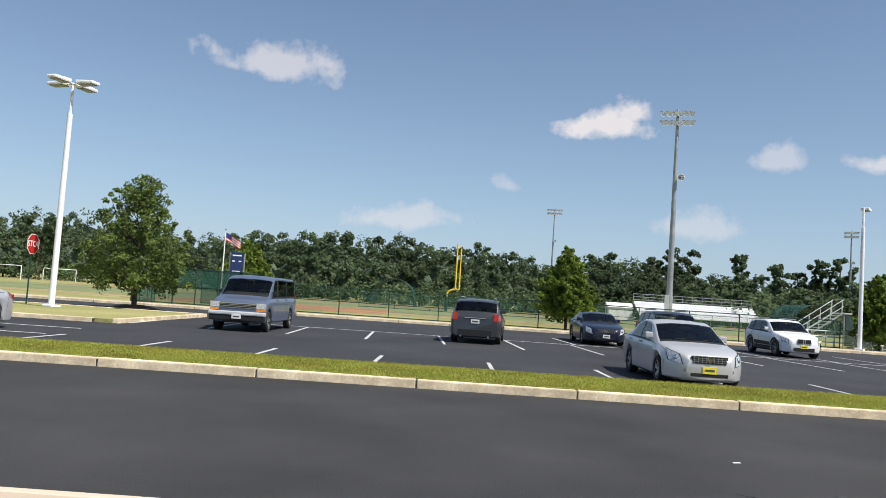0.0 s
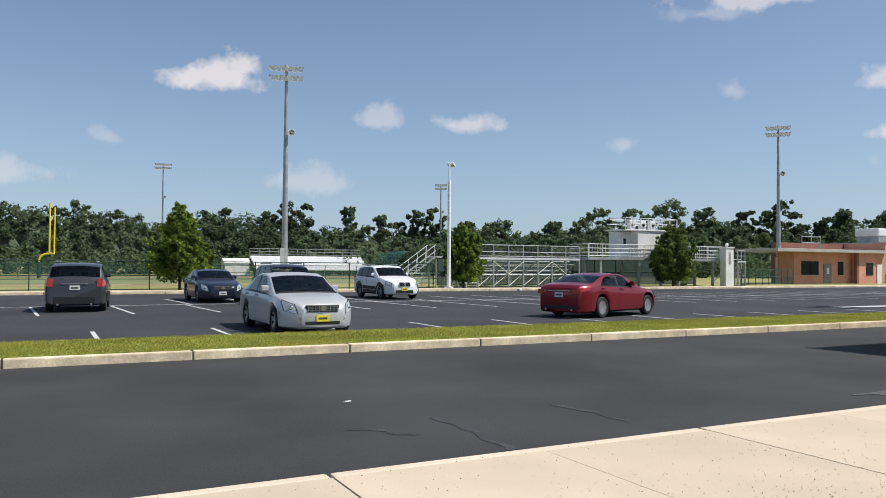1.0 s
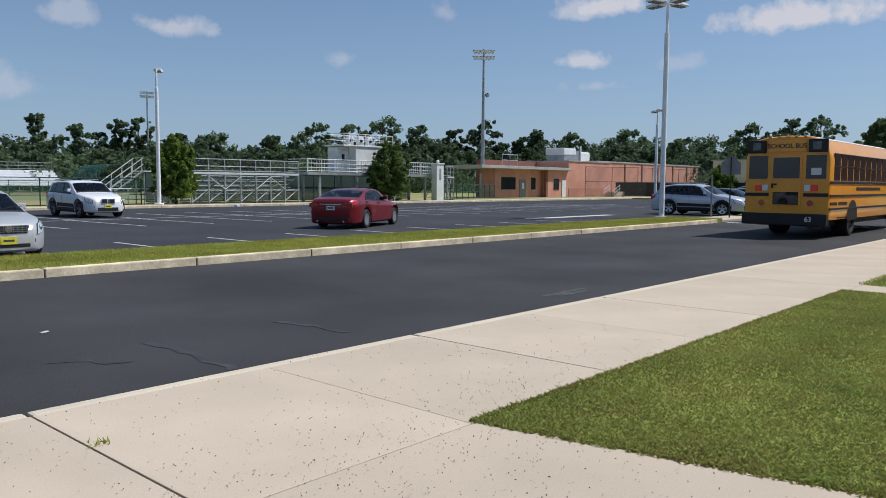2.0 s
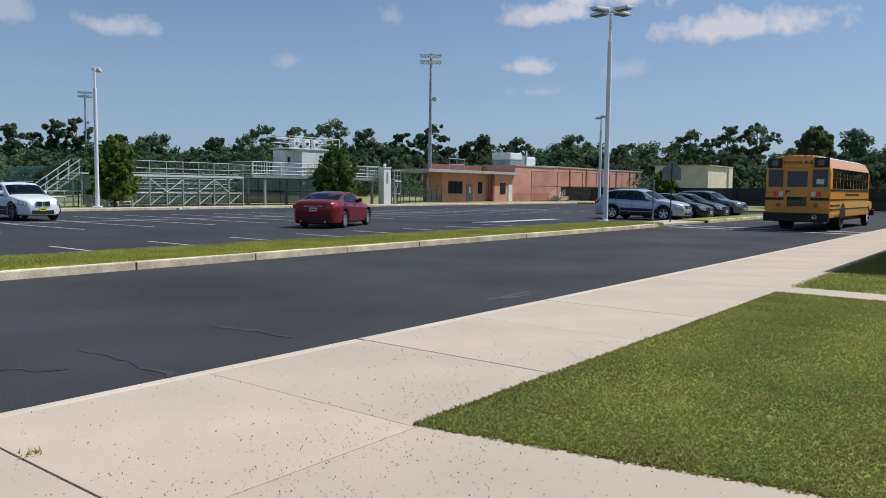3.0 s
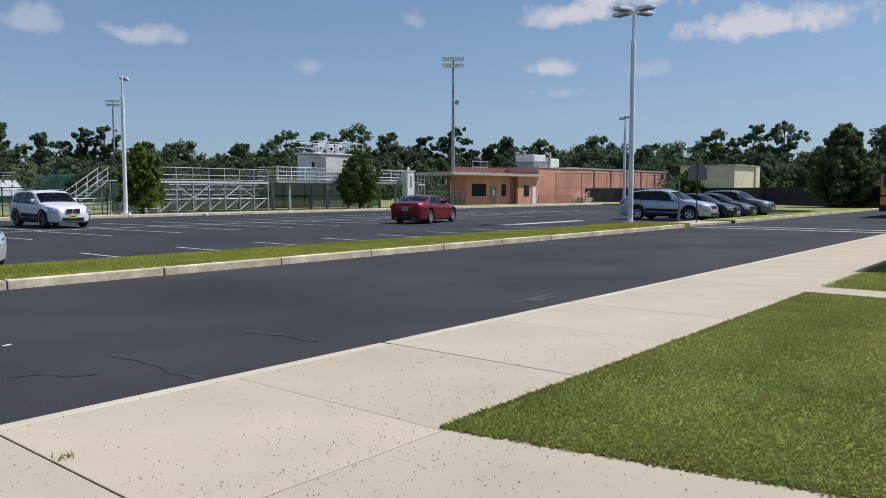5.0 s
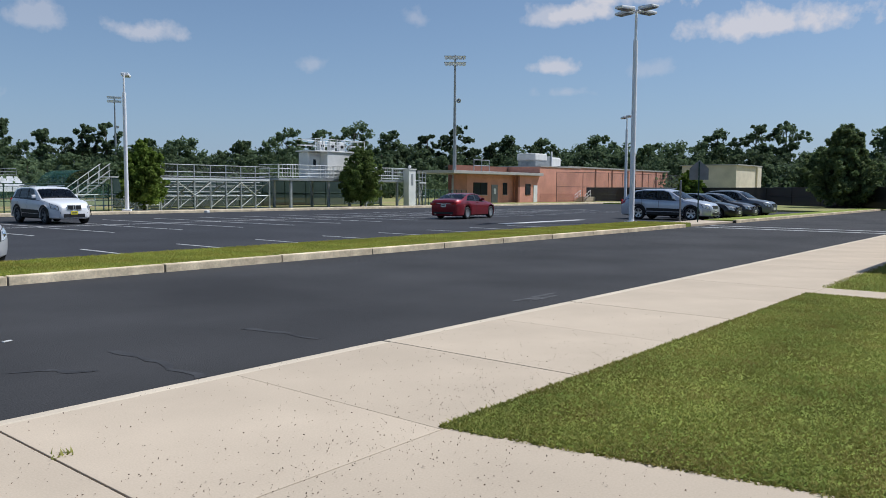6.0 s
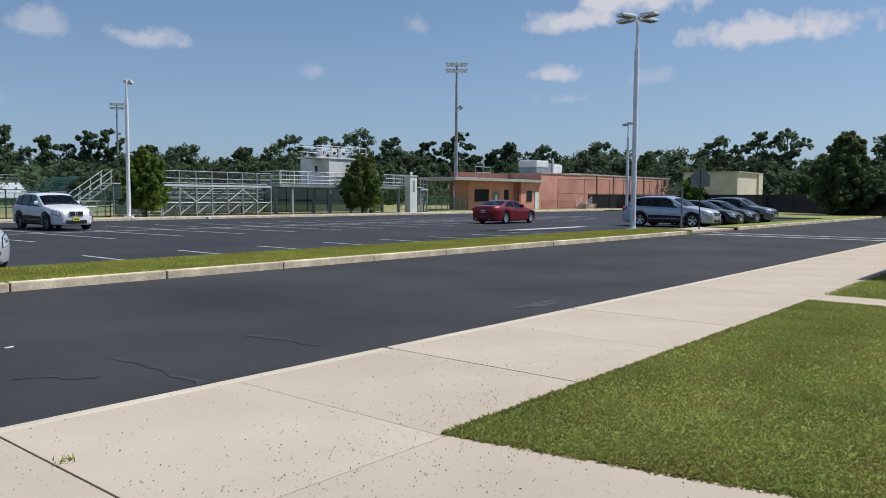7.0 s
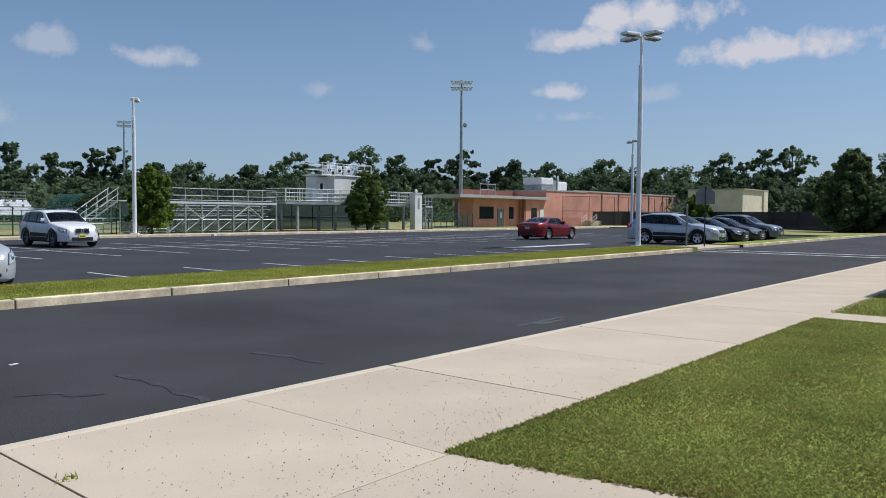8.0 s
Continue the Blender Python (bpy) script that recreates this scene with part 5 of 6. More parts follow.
# ---- school bus ----
def school_bus():
    root = tagged(empty("school_bus"), "yellow and black school bus driving away with lit tail lamps", "bus", "moving vehicles")
    W, L, H = 2.44, 10.6, 3.0      # x from the rear face (0) forwards
    h = W / 2
    body_l = 8.9
    bm = B()
    prof = [(-h + .03, .55), (-h, .75), (-h, 2.3), (-h + .06, 2.6), (-h + .22, 2.85), (-h + .6, 2.96), (0, 3.0)]
    prof = prof + [(-y, z) for y, z in prof[-2::-1]]
    rings = []
    for x in (0, .04, .2, body_l - .2, body_l):
        k = 1.0 if .04 <= x <= body_l - .2 else .985
        rings.append([bm.verts.new((x, y * k, z if k == 1.0 else .55 + (z - .55) * .99)) for y, z in prof])
    for a, b in zip(rings, rings[1:]):
        for i in range(len(a) - 1):
            bm.faces.new((a[i], a[i + 1], b[i + 1], b[i]))
        bm.faces.new((a[-1], a[0], b[0], b[-1]))
    bm.faces.new(rings[0])
    bm.faces.new(rings[-1][::-1])
    bmesh.ops.recalc_face_normals(bm, faces=bm.faces)
    part("body", bm, BUS_YELLOW, root, "", 30)
    bm = B()
    rr = []
    for x in (.06, body_l - .06):
        rr.append([bm.verts.new((x, y * 1.004, z + .008)) for y, z in prof[4:-4]])
    for i in range(len(rr[0]) - 1):
        bm.faces.new((rr[0][i], rr[0][i + 1], rr[1][i + 1], rr[1][i]))
    part("roof_panel", bm, BUS_WHITE, root, "white roof cap", 30)
    part("hood", box(B(), body_l, L, -.95, .95, .6, 1.75, .15), BUS_YELLOW, root)
    part("windscreen", box(B(), body_l, body_l + .02, -1.05, 1.05, 1.75, 2.6), BUS_GLASS, root)
    part("front_bumper", box(B(), L, L + .2, -1.2, 1.2, .45, .75, .04), BLACK, root)
    for s in (-1, 1):
        for i in range(11):
            x = .42 + i * .74
            w = part("side_window", box(B(), x - .03, x + .63, *sorted((s * (h - .02), s * (h + .008))), 1.68, 2.48, .02), BUS_GLASS, root)
            part("sash", box(B(), x - .03, x + .63, *sorted((s * (h + .004), s * (h + .016))), 2.08, 2.11), BLACK, w)
        for z, t in ((1.60, .07), (1.22, .06), (.84, .06)):
            part("rub_rail", box(B(), .02, body_l, *sorted((s * h, s * (h + .025))), z, z + t, .008), BLACK, root)
        part("skirt_rail", box(B(), .9, 2.2, *sorted((s * h, s * (h + .02))), .58, .62), BLACK, root)
        part("lettering_bar", box(B(), 3.0, 6.2, *sorted((s * h, s * (h + .008))), 1.40, 1.50), BLACK, root, "black unreadable lettering")
        for x, x2 in ((.12, .8), (1.0, 1.95)):
            part("marker_plate", box(B(), x, x2, *sorted((s * h, s * (h + .012))), .98, 1.06), BLACK, root)
        part("mirror", box(B(), L - .3, L - .15, *sorted((s * 1.25, s * 1.45)), 1.6, 2.1, .03), BLACK, root)
        part("fender", box(B(), L - 1.5, L - .3, *sorted((s * .85, s * 1.16)), .7, 1.15, .1), BUS_YELLOW, root)
    # rear face, towards -x
    dr = part("rear_door", box(B(), -.03, .0, -.44, .44, .95, 2.45, .01), BUS_YELLOW, root, "yellow emergency door")
    part("door_window", box(B(), -.045, -.03, -.38, .38, 1.75, 2.36, .01), BUS_GLASS, dr)
    part("door_panel", box(B(), -.045, -.03, -.37, .37, .98, 1.35, .01), BUS_GLASS, dr, "dark lower door glass")
    part("door_handle", box(B(), -.07, -.03, .26, .42, 1.55, 1.6, .01), BLACK, dr)
    part("door_handle", box(B(), -.07, -.03, .37, .42, 1.46, 1.6, .01), BLACK, dr)
    for s in (-1, 1):
        part("rear_window", box(B(), -.015, .0, s * .83 - .28, s * .83 + .28, 1.74, 2.42, .02), BUS_GLASS, root)
        for y, m, w in ((.80, BRAKE, .10), (.61, SIGN_WHITE, .085)):
            part("tail_lamp", box(B(), -.04, 0, s * y - w, s * y + w, 1.38, 1.56, .015), m, root)
        bm = B()
        bmesh.ops.create_cone(bm, cap_ends=True, segments=14, radius1=.09, radius2=.09, depth=.03, matrix=pose(-.015, s * .7, 1.03, 0, 90, 0))
        part("round_lamp", bm, LAMP_RED, root)
        part("warning_hood", box(B(), -.10, .02, s * .88 - .27, s * .88 + .27, 2.5, 2.88, .03), BLACK, root)
        part("warning_lamp", box(B(), -.11, -.10, s * .86 - .12, s * .86 + .12, 2.58, 2.8, .01), LENS_DARK, root)
        part("bumper_rail", box(B(), -.022, 0, *sorted((s * .5, s * 1.2)), 1.22, 1.32), BLACK, root)
    part("paper", box(B(), -.02, -.015, -.98, -.70, 1.85, 2.05), SIGN_WHITE, root, "white notice in the window")
    sgn = part("sign_panel", box(B(), -.06, .02, -.55, .55, 2.52, 2.86, .01), BUS_YELLOW, root)
    text_mesh("lettering", "SCHOOL BUS", .185, BLACK, sgn, pose(-.062, 0, 2.69, 90, 0, -90))
    part("rear_bumper", box(B(), -.22, .05, -1.22, 1.22, .38, .72, .03), BLACK, root, "black steel rear bumper")
    text_mesh("fleet_number", "63", .2, SIGN_WHITE, root, pose(-.224, -.72, .56, 90, 0, -90))
    for y in (-.5, -.25, 0, .25, .5):
        part("marker_lamp", box(B(), -.03, .05, y - .05, y + .05, 2.93, 2.98, .01), LAMP_AMBER, root)
    part("underbody", box(B(), .2, body_l, -.9, .9, .35, .58), BLACK, root)
    part("tailpipe", rod(B(), (-.2, -.75, .35), (1, -.75, .35), .06), BLACK, root)
    for x, wy in ((2.6, (.85, 1.08)), (8.95 + .2, (1.05,))):
        for s in (-1, 1):
            for y in wy:
                wheel(root, x, s * y, .50, .24, s, BUS_WHITE if x > 5 else BLACK, 8)
            # flat black half disc on the uncut side stands for the arch's shaded hollow
            bm = B()
            pr = []
            for i in range(13):
                a = math.pi * i / 12
                pr.append([bm.verts.new((x + q * math.cos(a), s * (h + .012), .5 + q * math.sin(a))) for q in (.0, .62)])
            for p, q in zip(pr, pr[1:]):
                bm.faces.new((p[1], q[1], q[0]))
            if x < 5:
                part("wheel_well", bm, BLACK, root)
            else:
                bm.free()
    return root


bus = school_bus()
bus.scale = (1.0, 1.03, 1.05)


# ---- trees ----
def leaves_mesh(name, centers, radii, per, size, mat, rng, squash=0.8):
    """Small leaf clumps scattered about branch ends."""
    C = np.repeat(np.array(centers), per, axis=0)
    R = np.repeat(np.array(radii), per)
    n = len(C)
    d = rng.normal(size=(n, 3))
    d /= np.linalg.norm(d, axis=1)[:, None]
    rad = rng.uniform(0.25, 1.0, n) ** 0.5
    P = C + d * (R * rad)[:, None] * np.array([1, 1, squash])
    # leaves lie roughly facing outwards and up, with much scatter
    nrm = d + rng.normal(size=(n, 3)) * .7 + np.array([0, 0, .5])
    nrm /= np.linalg.norm(nrm, axis=1)[:, None]
    t = np.cross(nrm, rng.normal(size=(n, 3)))
    t /= np.linalg.norm(t, axis=1)[:, None]
    b = np.cross(nrm, t)
    s = (size * rng.uniform(.6, 1.4, n))[:, None]
    q = np.stack([P - t * s, P - b * s * .55, P + t * s, P + b * s * .55], axis=1).reshape(-1, 3)
    me = bpy.data.meshes.new(name)
    me.vertices.add(4 * n)
    me.vertices.foreach_set("co", q.astype(np.float32).ravel())
    me.loops.add(4 * n)
    me.loops.foreach_set("vertex_index", np.arange(4 * n, dtype=np.int32))
    me.polygons.add(n)
    me.polygons.foreach_set("loop_start", np.arange(0, 4 * n, 4, dtype=np.int32))
    me.update(calc_edges=True)
    me.materials.append(mat)
    return me


CROWNS = {"vase": ((0, .12, .35, .55, .75, .9, 1), (.66, 1.0, .95, .72, .46, .28, .08)),
          "oval": ((0, .15, .4, .6, .8, .92, 1), (.55, .92, 1.0, .85, .52, .3, .06)),
          "dome": ((0, .2, .5, .75, .9, 1), (.6, 1.0, .95, .75, .45, .1))}


def tree(x, y, h, r, z0, seed, leaf, label, trunk_h=1.5, shape="oval", size=.16, per=34, n=60, fine=1.0):
    """Trunk, limbs that rise and spread to an uneven outline, and leaf clumps along their outer parts."""
    rng = np.random.default_rng(seed)
    root = tagged(empty("tree", x, y, z0), label, "tree", "young trees")
    bm = B()
    tr = .015 * h
    rod(bm, (0, 0, -.1), (0, 0, trunk_h), tr * 1.3, tr, 9)
    rod(bm, (0, 0, trunk_h), (0, 0, h * .82), tr, tr * .2, 8)
    cen, rad = [], []
    for i in range(n):
        u = ((i + .5) / n) ** .85
        a = i * 2.39996 + rng.uniform(-.4, .4)
        env = r * float(np.interp(u, *CROWNS[shape]))
        reach = env * rng.uniform(.55, 1.12)
        z = trunk_h * .9 + (h - trunk_h * .9) * u * rng.uniform(.94, 1.03)
        tip = Vector((reach * math.cos(a), reach * math.sin(a), z))
        zb = max(trunk_h * .85, z - reach * rng.uniform(.6, 1.0) - .18 * h * u)
        foot = Vector((0, 0, min(zb, h * .8)))
        bend = foot.lerp(tip, .5) + Vector((reach * .12 * math.cos(a), reach * .12 * math.sin(a), -.04 * h))
        rod(bm, foot, bend, tr * .34, tr * .2, 5)
        rod(bm, bend, tip, tr * .2, tr * .06, 5)
        k = max(4, round(7 * reach / r + 2))
        for q in range(k):
            f = .3 + .72 * (q + rng.uniform(0, 1)) / k
            p = foot.lerp(bend, f * 2) if f < .5 else bend.lerp(tip, f * 2 - 1)
            side = r * .17 * (1.15 - f) * fine
            cen.append((p.x + rng.normal() * side, p.y + rng.normal() * side, p.z + rng.normal() * side * .7))
            rad.append(r * fine * (.055 + .13 * max(0, 1.05 - f)) * rng.uniform(.75, 1.3))
    part("trunk", bm, BARK, root)
    ob = new("crown", leaves_mesh("crown", cen, rad, per, size, leaf, rng))
    ob.parent = root
    return root


tree(-15.3, 37.0, 6.75, 3.35, 0.12, 1, LEAF_TREE, "young green shade tree with an open airy crown", 1.4, "vase", .08, 40, 80, .85)
tree(7.15, 47.6, 5.15, 1.95, 0.12, 2, LEAF_BRIGHT, "small round-crowned green tree by the fence", 1.3, "vase", .10, 44, 80, 1.1)
tree(26.4, 47.6, 4.75, 1.6, 0.12, 3, LEAF_BRIGHT, "dense upright green tree beside the stand", .9, "oval", .10, 52, 74, 1.25)
tree(47.9, 49.3, 5.45, 2.15, 0.05, 4, LEAF_TREE, "dark green rounded tree before the press box", 1.0, "dome", .10, 46, 84, 1.1)
tree(78.5, 16.9, 7.7, 3.7, 0.1, 5, OAK_LEAF, "large spreading green tree by the courts", 1.2, "vase", .16, 50, 96)
tree(96, 38.5, 4.4, 2.2, 0.0, 6, LEAF_BRIGHT, "light green bushy tree by the courts", .8, "dome", .15, 40, 50, 1.1)
tree(-28.5, 106, 7.8, 4.0, 0.0, 7, LEAF_BRIGHT, "yellow-green tree standing before the woods", 1.0, "oval", .22, 44, 60, 1.2)
tree(99, 24, 6.8, 3.2, 0.0, 8, OAK_LEAF, "dark green tree by the courts", 1.6, "oval", .2, 44, 60, 1.2)
_m = B()
bmesh.ops.create_cone(_m, cap_ends=True, segments=20, radius1=1.3, radius2=.5, depth=.18, matrix=pose(0, 0, .07))
_m = tagged(part("mulch_ring", _m, MULCH), "low heap of dark mulch round the trunk", "mulch")
_m.matrix_basis = pose(-15.3, 37.0, 0.12)
_m = B()
bmesh.ops.create_cone(_m, cap_ends=True, segments=20, radius1=1.9, radius2=.6, depth=.4, matrix=pose(0, 0, .15))
_m = tagged(part("mulch_ring", _m, MULCH), "low heap of dark mulch round the trunk", "mulch")
_m.matrix_basis = pose(78.5, 16.9, 0.1)


def woods():
    """A belt of mixed trees round the fields, nobody could count them; a few old ones stand out above it."""
    rng = np.random.default_rng(11)
    cen, rad, core = [], [], []
    tb = B()

    def stick(a, b, r0, r1):
        """A three-sided limb."""
        ends = []
        for p, r in ((a, r0), (b, r1)):
            ends.append([tb.verts.new((p[0] + r * math.cos(k * 2.094), p[1] + r * math.sin(k * 2.094), p[2])) for k in range(3)])
        for k in range(3):
            tb.faces.new((ends[0][k], ends[0][(k + 1) % 3], ends[1][(k + 1) % 3], ends[1][k]))

    def grow(az, el, d, wide, base, lobes, loose):
        """One tree: lobes of leaf clumps about a crown that begins at the height base, a share of the whole."""
        a = radians(az)
        h = d * math.tan(radians(el)) + 1.6
        x, y = d * math.sin(a), d * math.cos(a)
        w = d * math.tan(radians(wide))
        stick((x, y, 0), (x, y, h * .9), .012 * h + .1, .05)
        for i in range(lobes):
            u = base + (1 - base) * (i + .6) / lobes
            v = (u - base) / (1 - base)
            rr = w * math.sin(math.pi * (.16 + .74 * v)) ** .6 * rng.uniform(.1, .7 if loose > .7 else .95)
            b = i * 2.4 + rng.uniform(-.5, .5)
            lx, ly, lz = x + rr * math.cos(b), y + rr * math.sin(b), h * u - w * .22
            lr = w * rng.uniform(.42, .68) * loose
            stick((x, y, max(h * .25, lz - rr * .8)), (lx, ly, lz), .12, .04)
            for k in range(9):
                q = rng.normal(size=3)
                q *= rng.uniform(.2, 1.1) / np.linalg.norm(q)
                cen.append((lx + q[0] * lr, ly + q[1] * lr, lz + q[2] * lr * .6))
                rad.append(lr * rng.uniform(.22, .5))
        return x, y, h, w, a

    az_pts = [-55, -31, -26, -20, -17, -14, -6, -1, 3, 5.5, 12, 18, 23, 30, 33, 40, 47, 52, 60, 66, 76, 85, 112]
    el_pts = [4.0, 3.7, 4.0, 3.3, 3.2, 4.0, 4.3, 4.1, 3.7, 3.2, 3.5, 3.2, 2.5, 3.1, 2.6, 2.9, 3.5, 2.9, 3.2, 3.3, 2.9, 3.3, 3.4]
    for row, (dist, step, f) in enumerate(((150, 1.7, .68), (166, 1.4, .92), (186, 1.3, 1.10))):
        az = -54.0
        while az < 112:
            d = (dist + rng.uniform(-7, 7)) * (1.3 if az < -17 else 1.0)
            e = float(np.interp(az, az_pts, el_pts)) * f * rng.uniform(.86, 1.04)
            x, y, h, w, a = grow(az, e, d, rng.uniform(1.1, 1.7), .16 if row == 0 else .34, 7 if row == 0 else 6, 1.0)
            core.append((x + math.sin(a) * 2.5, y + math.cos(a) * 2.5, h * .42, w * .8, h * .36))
            az += step * rng.uniform(.65, 1.3)
    # old trees with bare lower trunks: bearing, height as an angle, half width
    for az, el, wide in ((-28.4, 4.0, 1.2), (10.7, 4.5, 1.5), (14.7, 4.4, 1.1), (16.6, 5.0, 1.2), (20.4, 4.7, .9), (22.8, 4.1, .9), (25.2, 4.4, .9), (26.7, 4.7, 1.0), (29.0, 3.6, 1.2),
                         (31.4, 3.9, 1.3), (35.5, 3.7, 1.3), (38.9, 4.6, 1.4), (41.1, 4.7, 1.2), (43.7, 5.2, 1.5), (46.3, 4.7, 1.5), (49.1, 4.4, .8), (51.0, 4.9, 1.1), (53.8, 3.7, .8), (55.2, 4.2, .9),
                         (57.5, 4.1, 1.2), (61.6, 4.3, 1.4), (65.2, 3.6, 1.1), (69.8, 4.7, 1.4), (72.3, 4.9, 1.3), (74.2, 5.0, 1.2), (77.6, 4.6, 1.2), (80.0, 4.5, 1.4), (84.0, 4.4, 1.5)):
        grow(az, el * .98, 176 + rng.uniform(-5, 5), wide * 1.3, .36, 14, .62)
    # undergrowth along the edge
    az = -52.0
    while az < 112:
        a = radians(az)
        d = (143 + rng.uniform(-5, 5)) * (1.3 if az < -14 else 1.0)
        for i in range(3):
            cen.append((d * math.sin(a) + rng.uniform(-1, 1), d * math.cos(a) + rng.uniform(-1, 1), rng.uniform(.5, 3.2)))
            rad.append(rng.uniform(1.2, 2.2))
        az += .42
    ob = new("woods", leaves_mesh("woods", cen, rad, 30, .34, LEAF_WOODS, rng, .85))
    tagged(ob, "dense belt of dark green mixed woods", "woods", "", "stuff")
    part("trunks", tb, BARK, ob)
    # solid blobs fill the crowns; their dark colour stands for shade inside
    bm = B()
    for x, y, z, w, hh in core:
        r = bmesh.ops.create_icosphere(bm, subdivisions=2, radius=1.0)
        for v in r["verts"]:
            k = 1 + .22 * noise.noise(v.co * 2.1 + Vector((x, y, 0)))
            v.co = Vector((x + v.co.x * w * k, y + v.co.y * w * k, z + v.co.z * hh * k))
    part("crown_shade_fill", bm, LEAF_CORE, ob)


woods()


# ---- island with kerb ----
slab("island", -60, -11.4, 25.9, 35.2, -0.3, 0.13, FIELD, "grassy traffic island with worn turf", "lawn")

# ---- kerbs and slabs, piece by piece ----
def kerb(name, x0, x1, y0, y1, h, length, label, mat=KERB, uneven=.006):
    root = tagged(empty(name), label, "kerb", "", "structure")
    bm = B()
    g = .012
    box(bm, g, length - g, 0, y1 - y0, -.25, h, .022)
    me = bpy.data.meshes.new("kerb_stone")
    bm.to_mesh(me)
    bm.free()
    me.materials.append(mat)
    n = int((x1 - x0) / length)
    rng = random.Random(len(name))
    for i in range(n):
        o = new("kerb_stone", me)
        o.parent = root
        o.matrix_basis = pose(x0 + i * length, y0 + rng.uniform(-uneven, uneven), rng.uniform(-uneven, uneven))
    part("joint_fill", box(B(), x0, x0 + n * length, y0 + .012, y1 - .012, -.26, h - .02), JOINT, root)
    return root


kerb("kerb_1", -0.534 - 2.7635 * 14, -0.534 + 2.7635 * 12, 13.25, 13.43, 0.15, 2.7635, "weathered pale concrete kerb along the grass strip")
kerb("kerb_2", 39.0, 39.0 + 2.7635 * 14, 13.25, 13.43, 0.15, 2.7635, "pale concrete kerb beyond the crosswalk")
kerb("kerb_3", -60, 105, 45.0, 45.17, 0.15, 3.0, "pale concrete kerb at the far side of the lot")
kerb("kerb_4", -48, 33.2, 15.9, 16.05, 0.13, 3.0, "concrete kerb at the back of the grass strip")
kerb("kerb_7", 1.75 - 3.45 * 11, 1.75 + 3.45 * 12, 4.93, 5.05, 0.151, 3.45, "smooth pale edge of the sidewalk along the drive", EDGE, 0)
kerb("kerb_5", -60, -11.2, 25.72, 25.9, 0.15, 3.0, "pale concrete kerb round the traffic island")
_k = tagged(empty("kerb_6"), "pale concrete kerb at the end of the traffic island", "kerb", "", "structure")
part("kerb_stone", box(B(), -11.4, -11.2, 25.9, 35.2, -.25, .15, .02), KERB, _k)
part("kerb_stone", box(B(), -60, -11.2, 35.2, 35.38, -.25, .15, .02), KERB, _k)


def sidewalk():
    """Slabs of two sizes along the drive, and the apron where the camera stands."""
    root = tagged(empty("sidewalk"), "pale sandy concrete sidewalk of large slabs", "sidewalk", "", "structure")
    meshes = {}

    def slab_piece(x0, x1, y0, y1, g0=.008, g1=.008):
        key = (round(x1 - x0, 3), round(y1 - y0, 3), g0, g1)
        if key not in meshes:
            bm = B()
            box(bm, g0, x1 - x0 - g1, .004, y1 - y0 - .004, -.2, 0, .004)
            me = bpy.data.meshes.new("slab")
            bm.to_mesh(me)
            bm.free()
            me.materials.append(CONCRETE)
            meshes[key] = me
        o = new("slab", meshes[key])
        o.parent = root
        o.location = (x0, y0, .15)

    p = 1.725
    for i in range(-22, 26):
        x = 1.75 + p * i
        slab_piece(x, x + p, 2.87, 4.93, *((.007, .0015) if i % 2 == 0 else (.0015, .007)))
    for i in range(-6, 3):
        x = 3.475 + p * (i - 1) + .075
        if i == 1 or i == 2:
            continue
        for j in range(5):
            slab_piece(x, x + (3 * p if i == 0 else p), 2.87 - 2.58 * (j + 1), 2.87 - 2.58 * j)
    for j in range(5):
        slab_piece(11.55, 12.45, 2.87 - 2.58 * (j + 1), 2.87 - 2.58 * j)
    part("joint_fill", box(B(), -36, 43, 2.9, 4.92, -.25, .138), JOINT, root)
    part("joint_fill", box(B(), -6.8, 6.9, -10, 2.9, -.25, .138), JOINT, root)
    part("joint_fill", box(B(), 11.56, 12.44, -10, 2.9, -.25, .128), JOINT, root)


sidewalk()


def sidewalk_debris():
    """Dry leaf bits and grit lying on the walk."""
    rng = np.random.default_rng(21)
    n = 4200
    x = rng.uniform(.6, 9, n) * rng.uniform(.45, 1, n)
    y = np.where(rng.uniform(size=n) < .62, rng.normal(2.7, .6, n), rng.uniform(.9, 5.3, n))
    keep = (y < 5.0) & (y > .8) & ~((x > 3.5 + (2.87 - y) * LAWN_SKEW) & (y < 2.95))
    C = np.stack([x, y, np.full(n, .157)], axis=1)[keep]
    me = leaves_mesh("debris", C, np.full(len(C), .004), 1, .0048, material("dry_bits", (0.15, 0.11, 0.075), .9, scale=5, vary=.3), rng, .3)
    tagged(new("leaf_litter", me), "scattered dry leaf bits and grit on the concrete", "litter", "", "stuff")


sidewalk_debris()


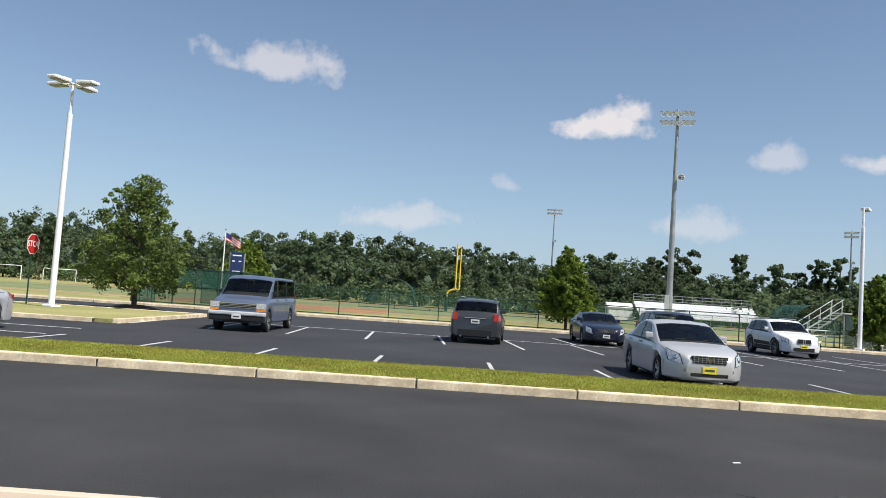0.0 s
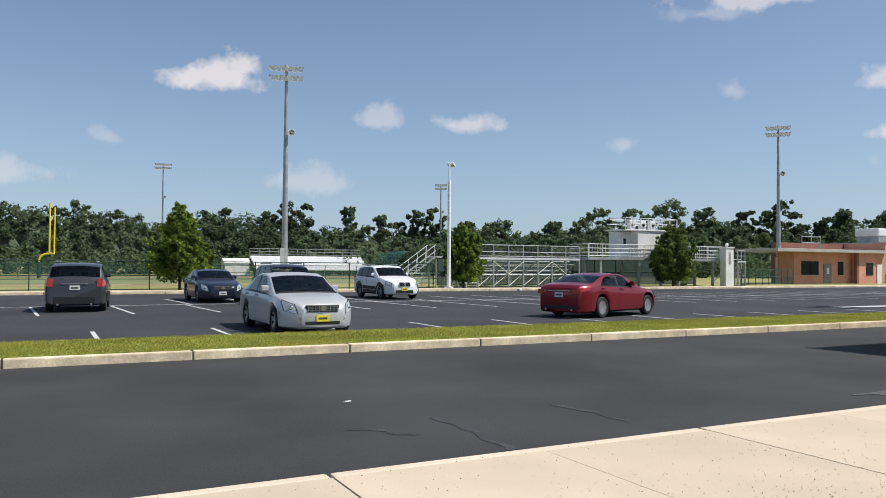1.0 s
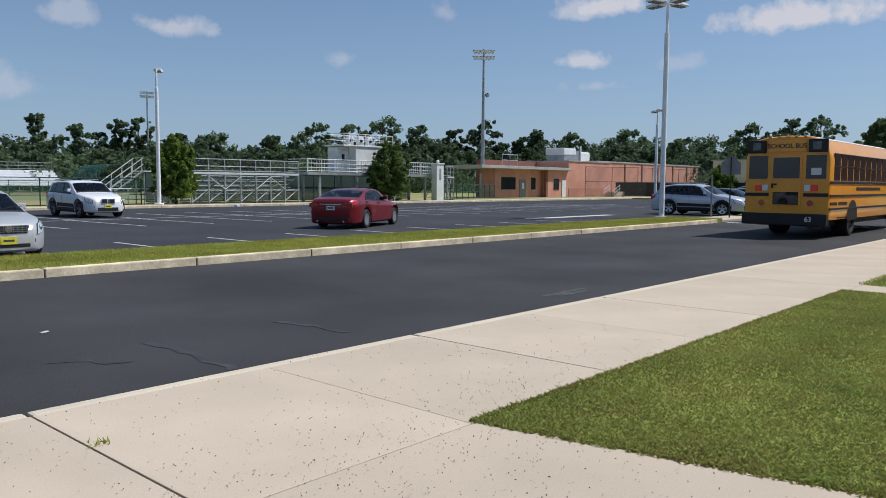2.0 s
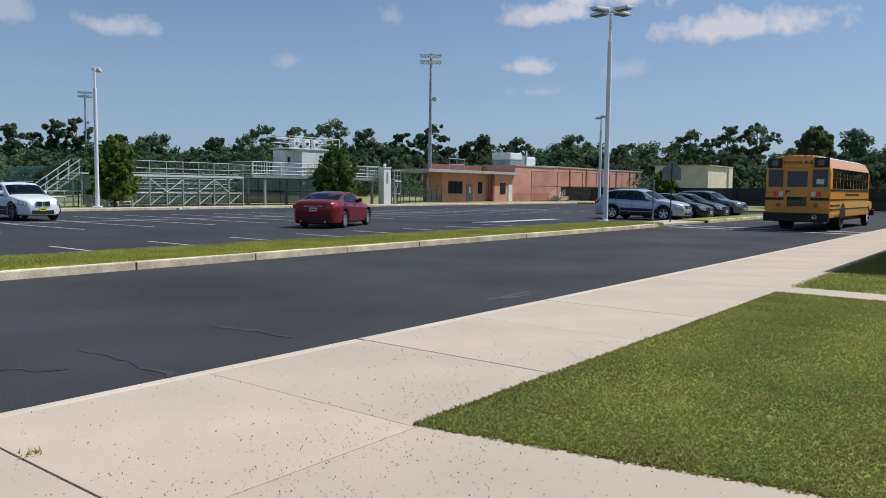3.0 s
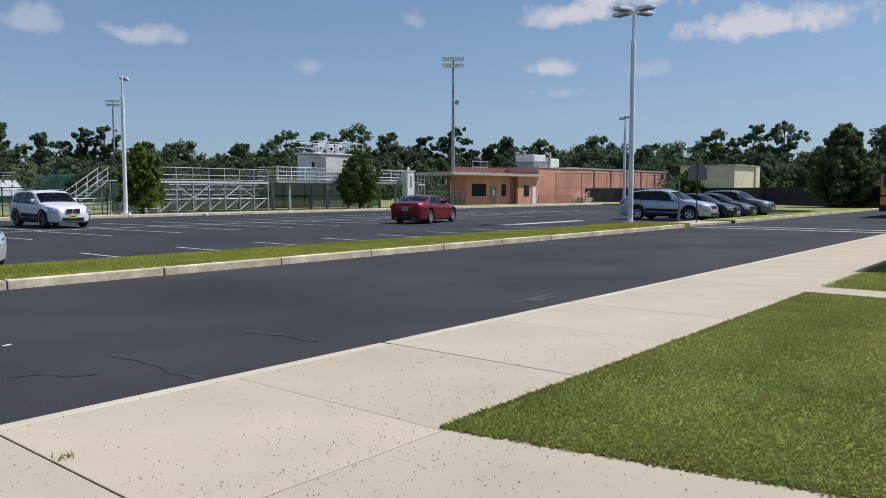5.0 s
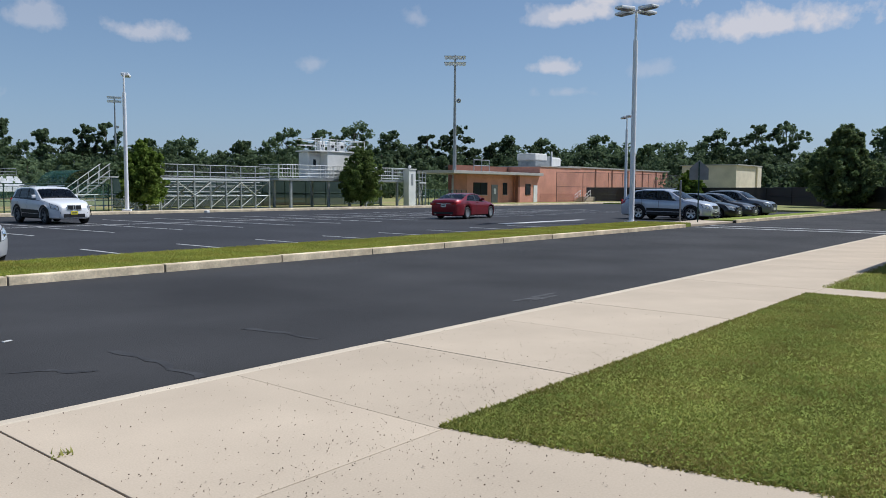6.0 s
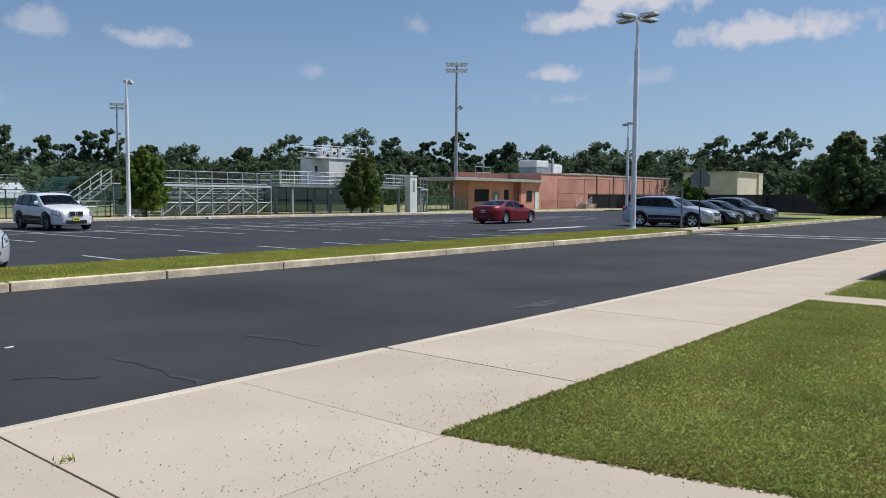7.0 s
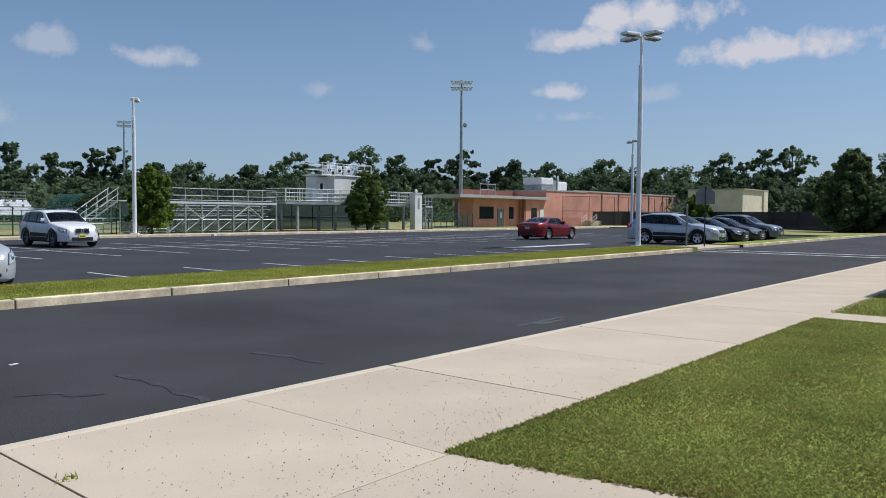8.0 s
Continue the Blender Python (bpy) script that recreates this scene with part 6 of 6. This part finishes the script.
def blades(name, x0, x1, y0, y1, z, n, h, seed, label, near=None, skew=0.0, mat=BLADE):
    rng = np.random.default_rng(seed)
    x, y = rng.uniform(x0, x1, n), rng.uniform(y0, y1, n)
    if near:
        x = x0 + (x1 - x0) * rng.uniform(size=n) ** near
    a = rng.uniform(0, 2 * math.pi, n)
    hh = h * rng.uniform(.5, 1.3, n)
    w = .0085 * rng.uniform(.7, 1.5, n) * max(1, h / .05)
    lean = hh[:, None] * rng.normal(size=(n, 2)) * .85
    if skew:
        keep = x > x0 + (y1 - y) * skew + rng.uniform(-.03, .02, n)
        x, y, a, hh, w, lean = x[keep], y[keep], a[keep], hh[keep], w[keep], lean[keep]
        n = len(x)
    P = np.stack([x, y, np.full(n, z)], axis=1)
    t = np.stack([np.cos(a), np.sin(a), np.zeros(n)], axis=1) * w[:, None]
    top = P + np.concatenate([lean, hh[:, None]], axis=1)
    q = np.stack([P - t, P + t, top], axis=1).reshape(-1, 3)
    me = bpy.data.meshes.new(name)
    me.vertices.add(3 * n)
    me.vertices.foreach_set("co", q.astype(np.float32).ravel())
    me.loops.add(3 * n)
    me.loops.foreach_set("vertex_index", np.arange(3 * n, dtype=np.int32))
    me.polygons.add(n)
    me.polygons.foreach_set("loop_start", np.arange(0, 3 * n, 3, dtype=np.int32))
    me.update(calc_edges=True)
    me.materials.append(mat)
    tagged(new(name, me), label, "grass", "", "stuff")


blades("grass", 3.5, 11.6, -3.5, 2.92, .15, 360000, .021, 31, "short mown lawn grass, green with straw tips", 1.3, LAWN_SKEW)
blades("grass", 12.4, 24, -1.0, 2.92, .14, 60000, .04, 32, "short mown lawn grass behind the path")
blades("grass", -24, 33.6, 13.41, 15.95, .148, 210000, .04, 33, "bright green grass on the kerb strip", mat=STRIP_BLADE)

blades("weed", 1.74, 1.86, 4.09, 4.17, .14, 26, .035, 34, "small weed tuft in a walk joint")


def motions():
    red = [(0.0, 15.3, 19.9, 8), (0.4, 15.6, 20.1, 11), (0.7, 16.0, 20.3, 14), (1.0, 16.7, 20.5, 18), (1.8, 18.9, 21.45, 24), (2.2, 20.1, 22.0, 25), (3.5, 23.9, 23.6, 25), (4.5, 28.0, 25.3, 19),
           (5.8, 33.3, 26.7, 11), (6.5, 36.7, 27.1, 5), (7.0, 38.5, 27.1, 2), (8.0, 42.6, 27.0, 0)]
    walk(red_car, [(t, pose(x, y, 0, 0, 0, a)) for t, x, y, a in red])
    b = [(0.0, 8.0), (0.3, 10.1), (0.7, 12.8), (1.0, 15.3), (1.2, 17.1), (1.5, 19.9), (1.8, 22.8), (2.0, 24.85), (2.2, 26.9), (3.3, 37.2), (3.5, 39.4), (4.5, 48.3), (8.0, 79.0)]
    walk(bus, [(t, pose(x, 7.98, 0)) for t, x in b])
    # wheels turn with the way covered, in small steps
    for thing, rows, r, off in ((red_car, [(t, x) for t, x, y, a in red], .335, 0), (bus, b, .5, 0)):
        wheels = [o for o in thing.children if o.name.startswith("wheel") and not o.name.startswith("wheel_w")]
        ts = [i / 30 for i in range(0, 241, 3)]
        xs = np.interp(ts, [q[0] for q in rows], [q[1] for q in rows])
        for w in wheels:
            loc = w.location.copy()
            out, turn, lastx = [], 0.0, xs[0]
            for t, x in zip(ts, xs):
                turn += math.degrees((x - lastx) / r)
                lastx = x
                out.append((t, pose(loc.x, loc.y, loc.z, 0, turn, 0)))
            walk(w, out)


motions()
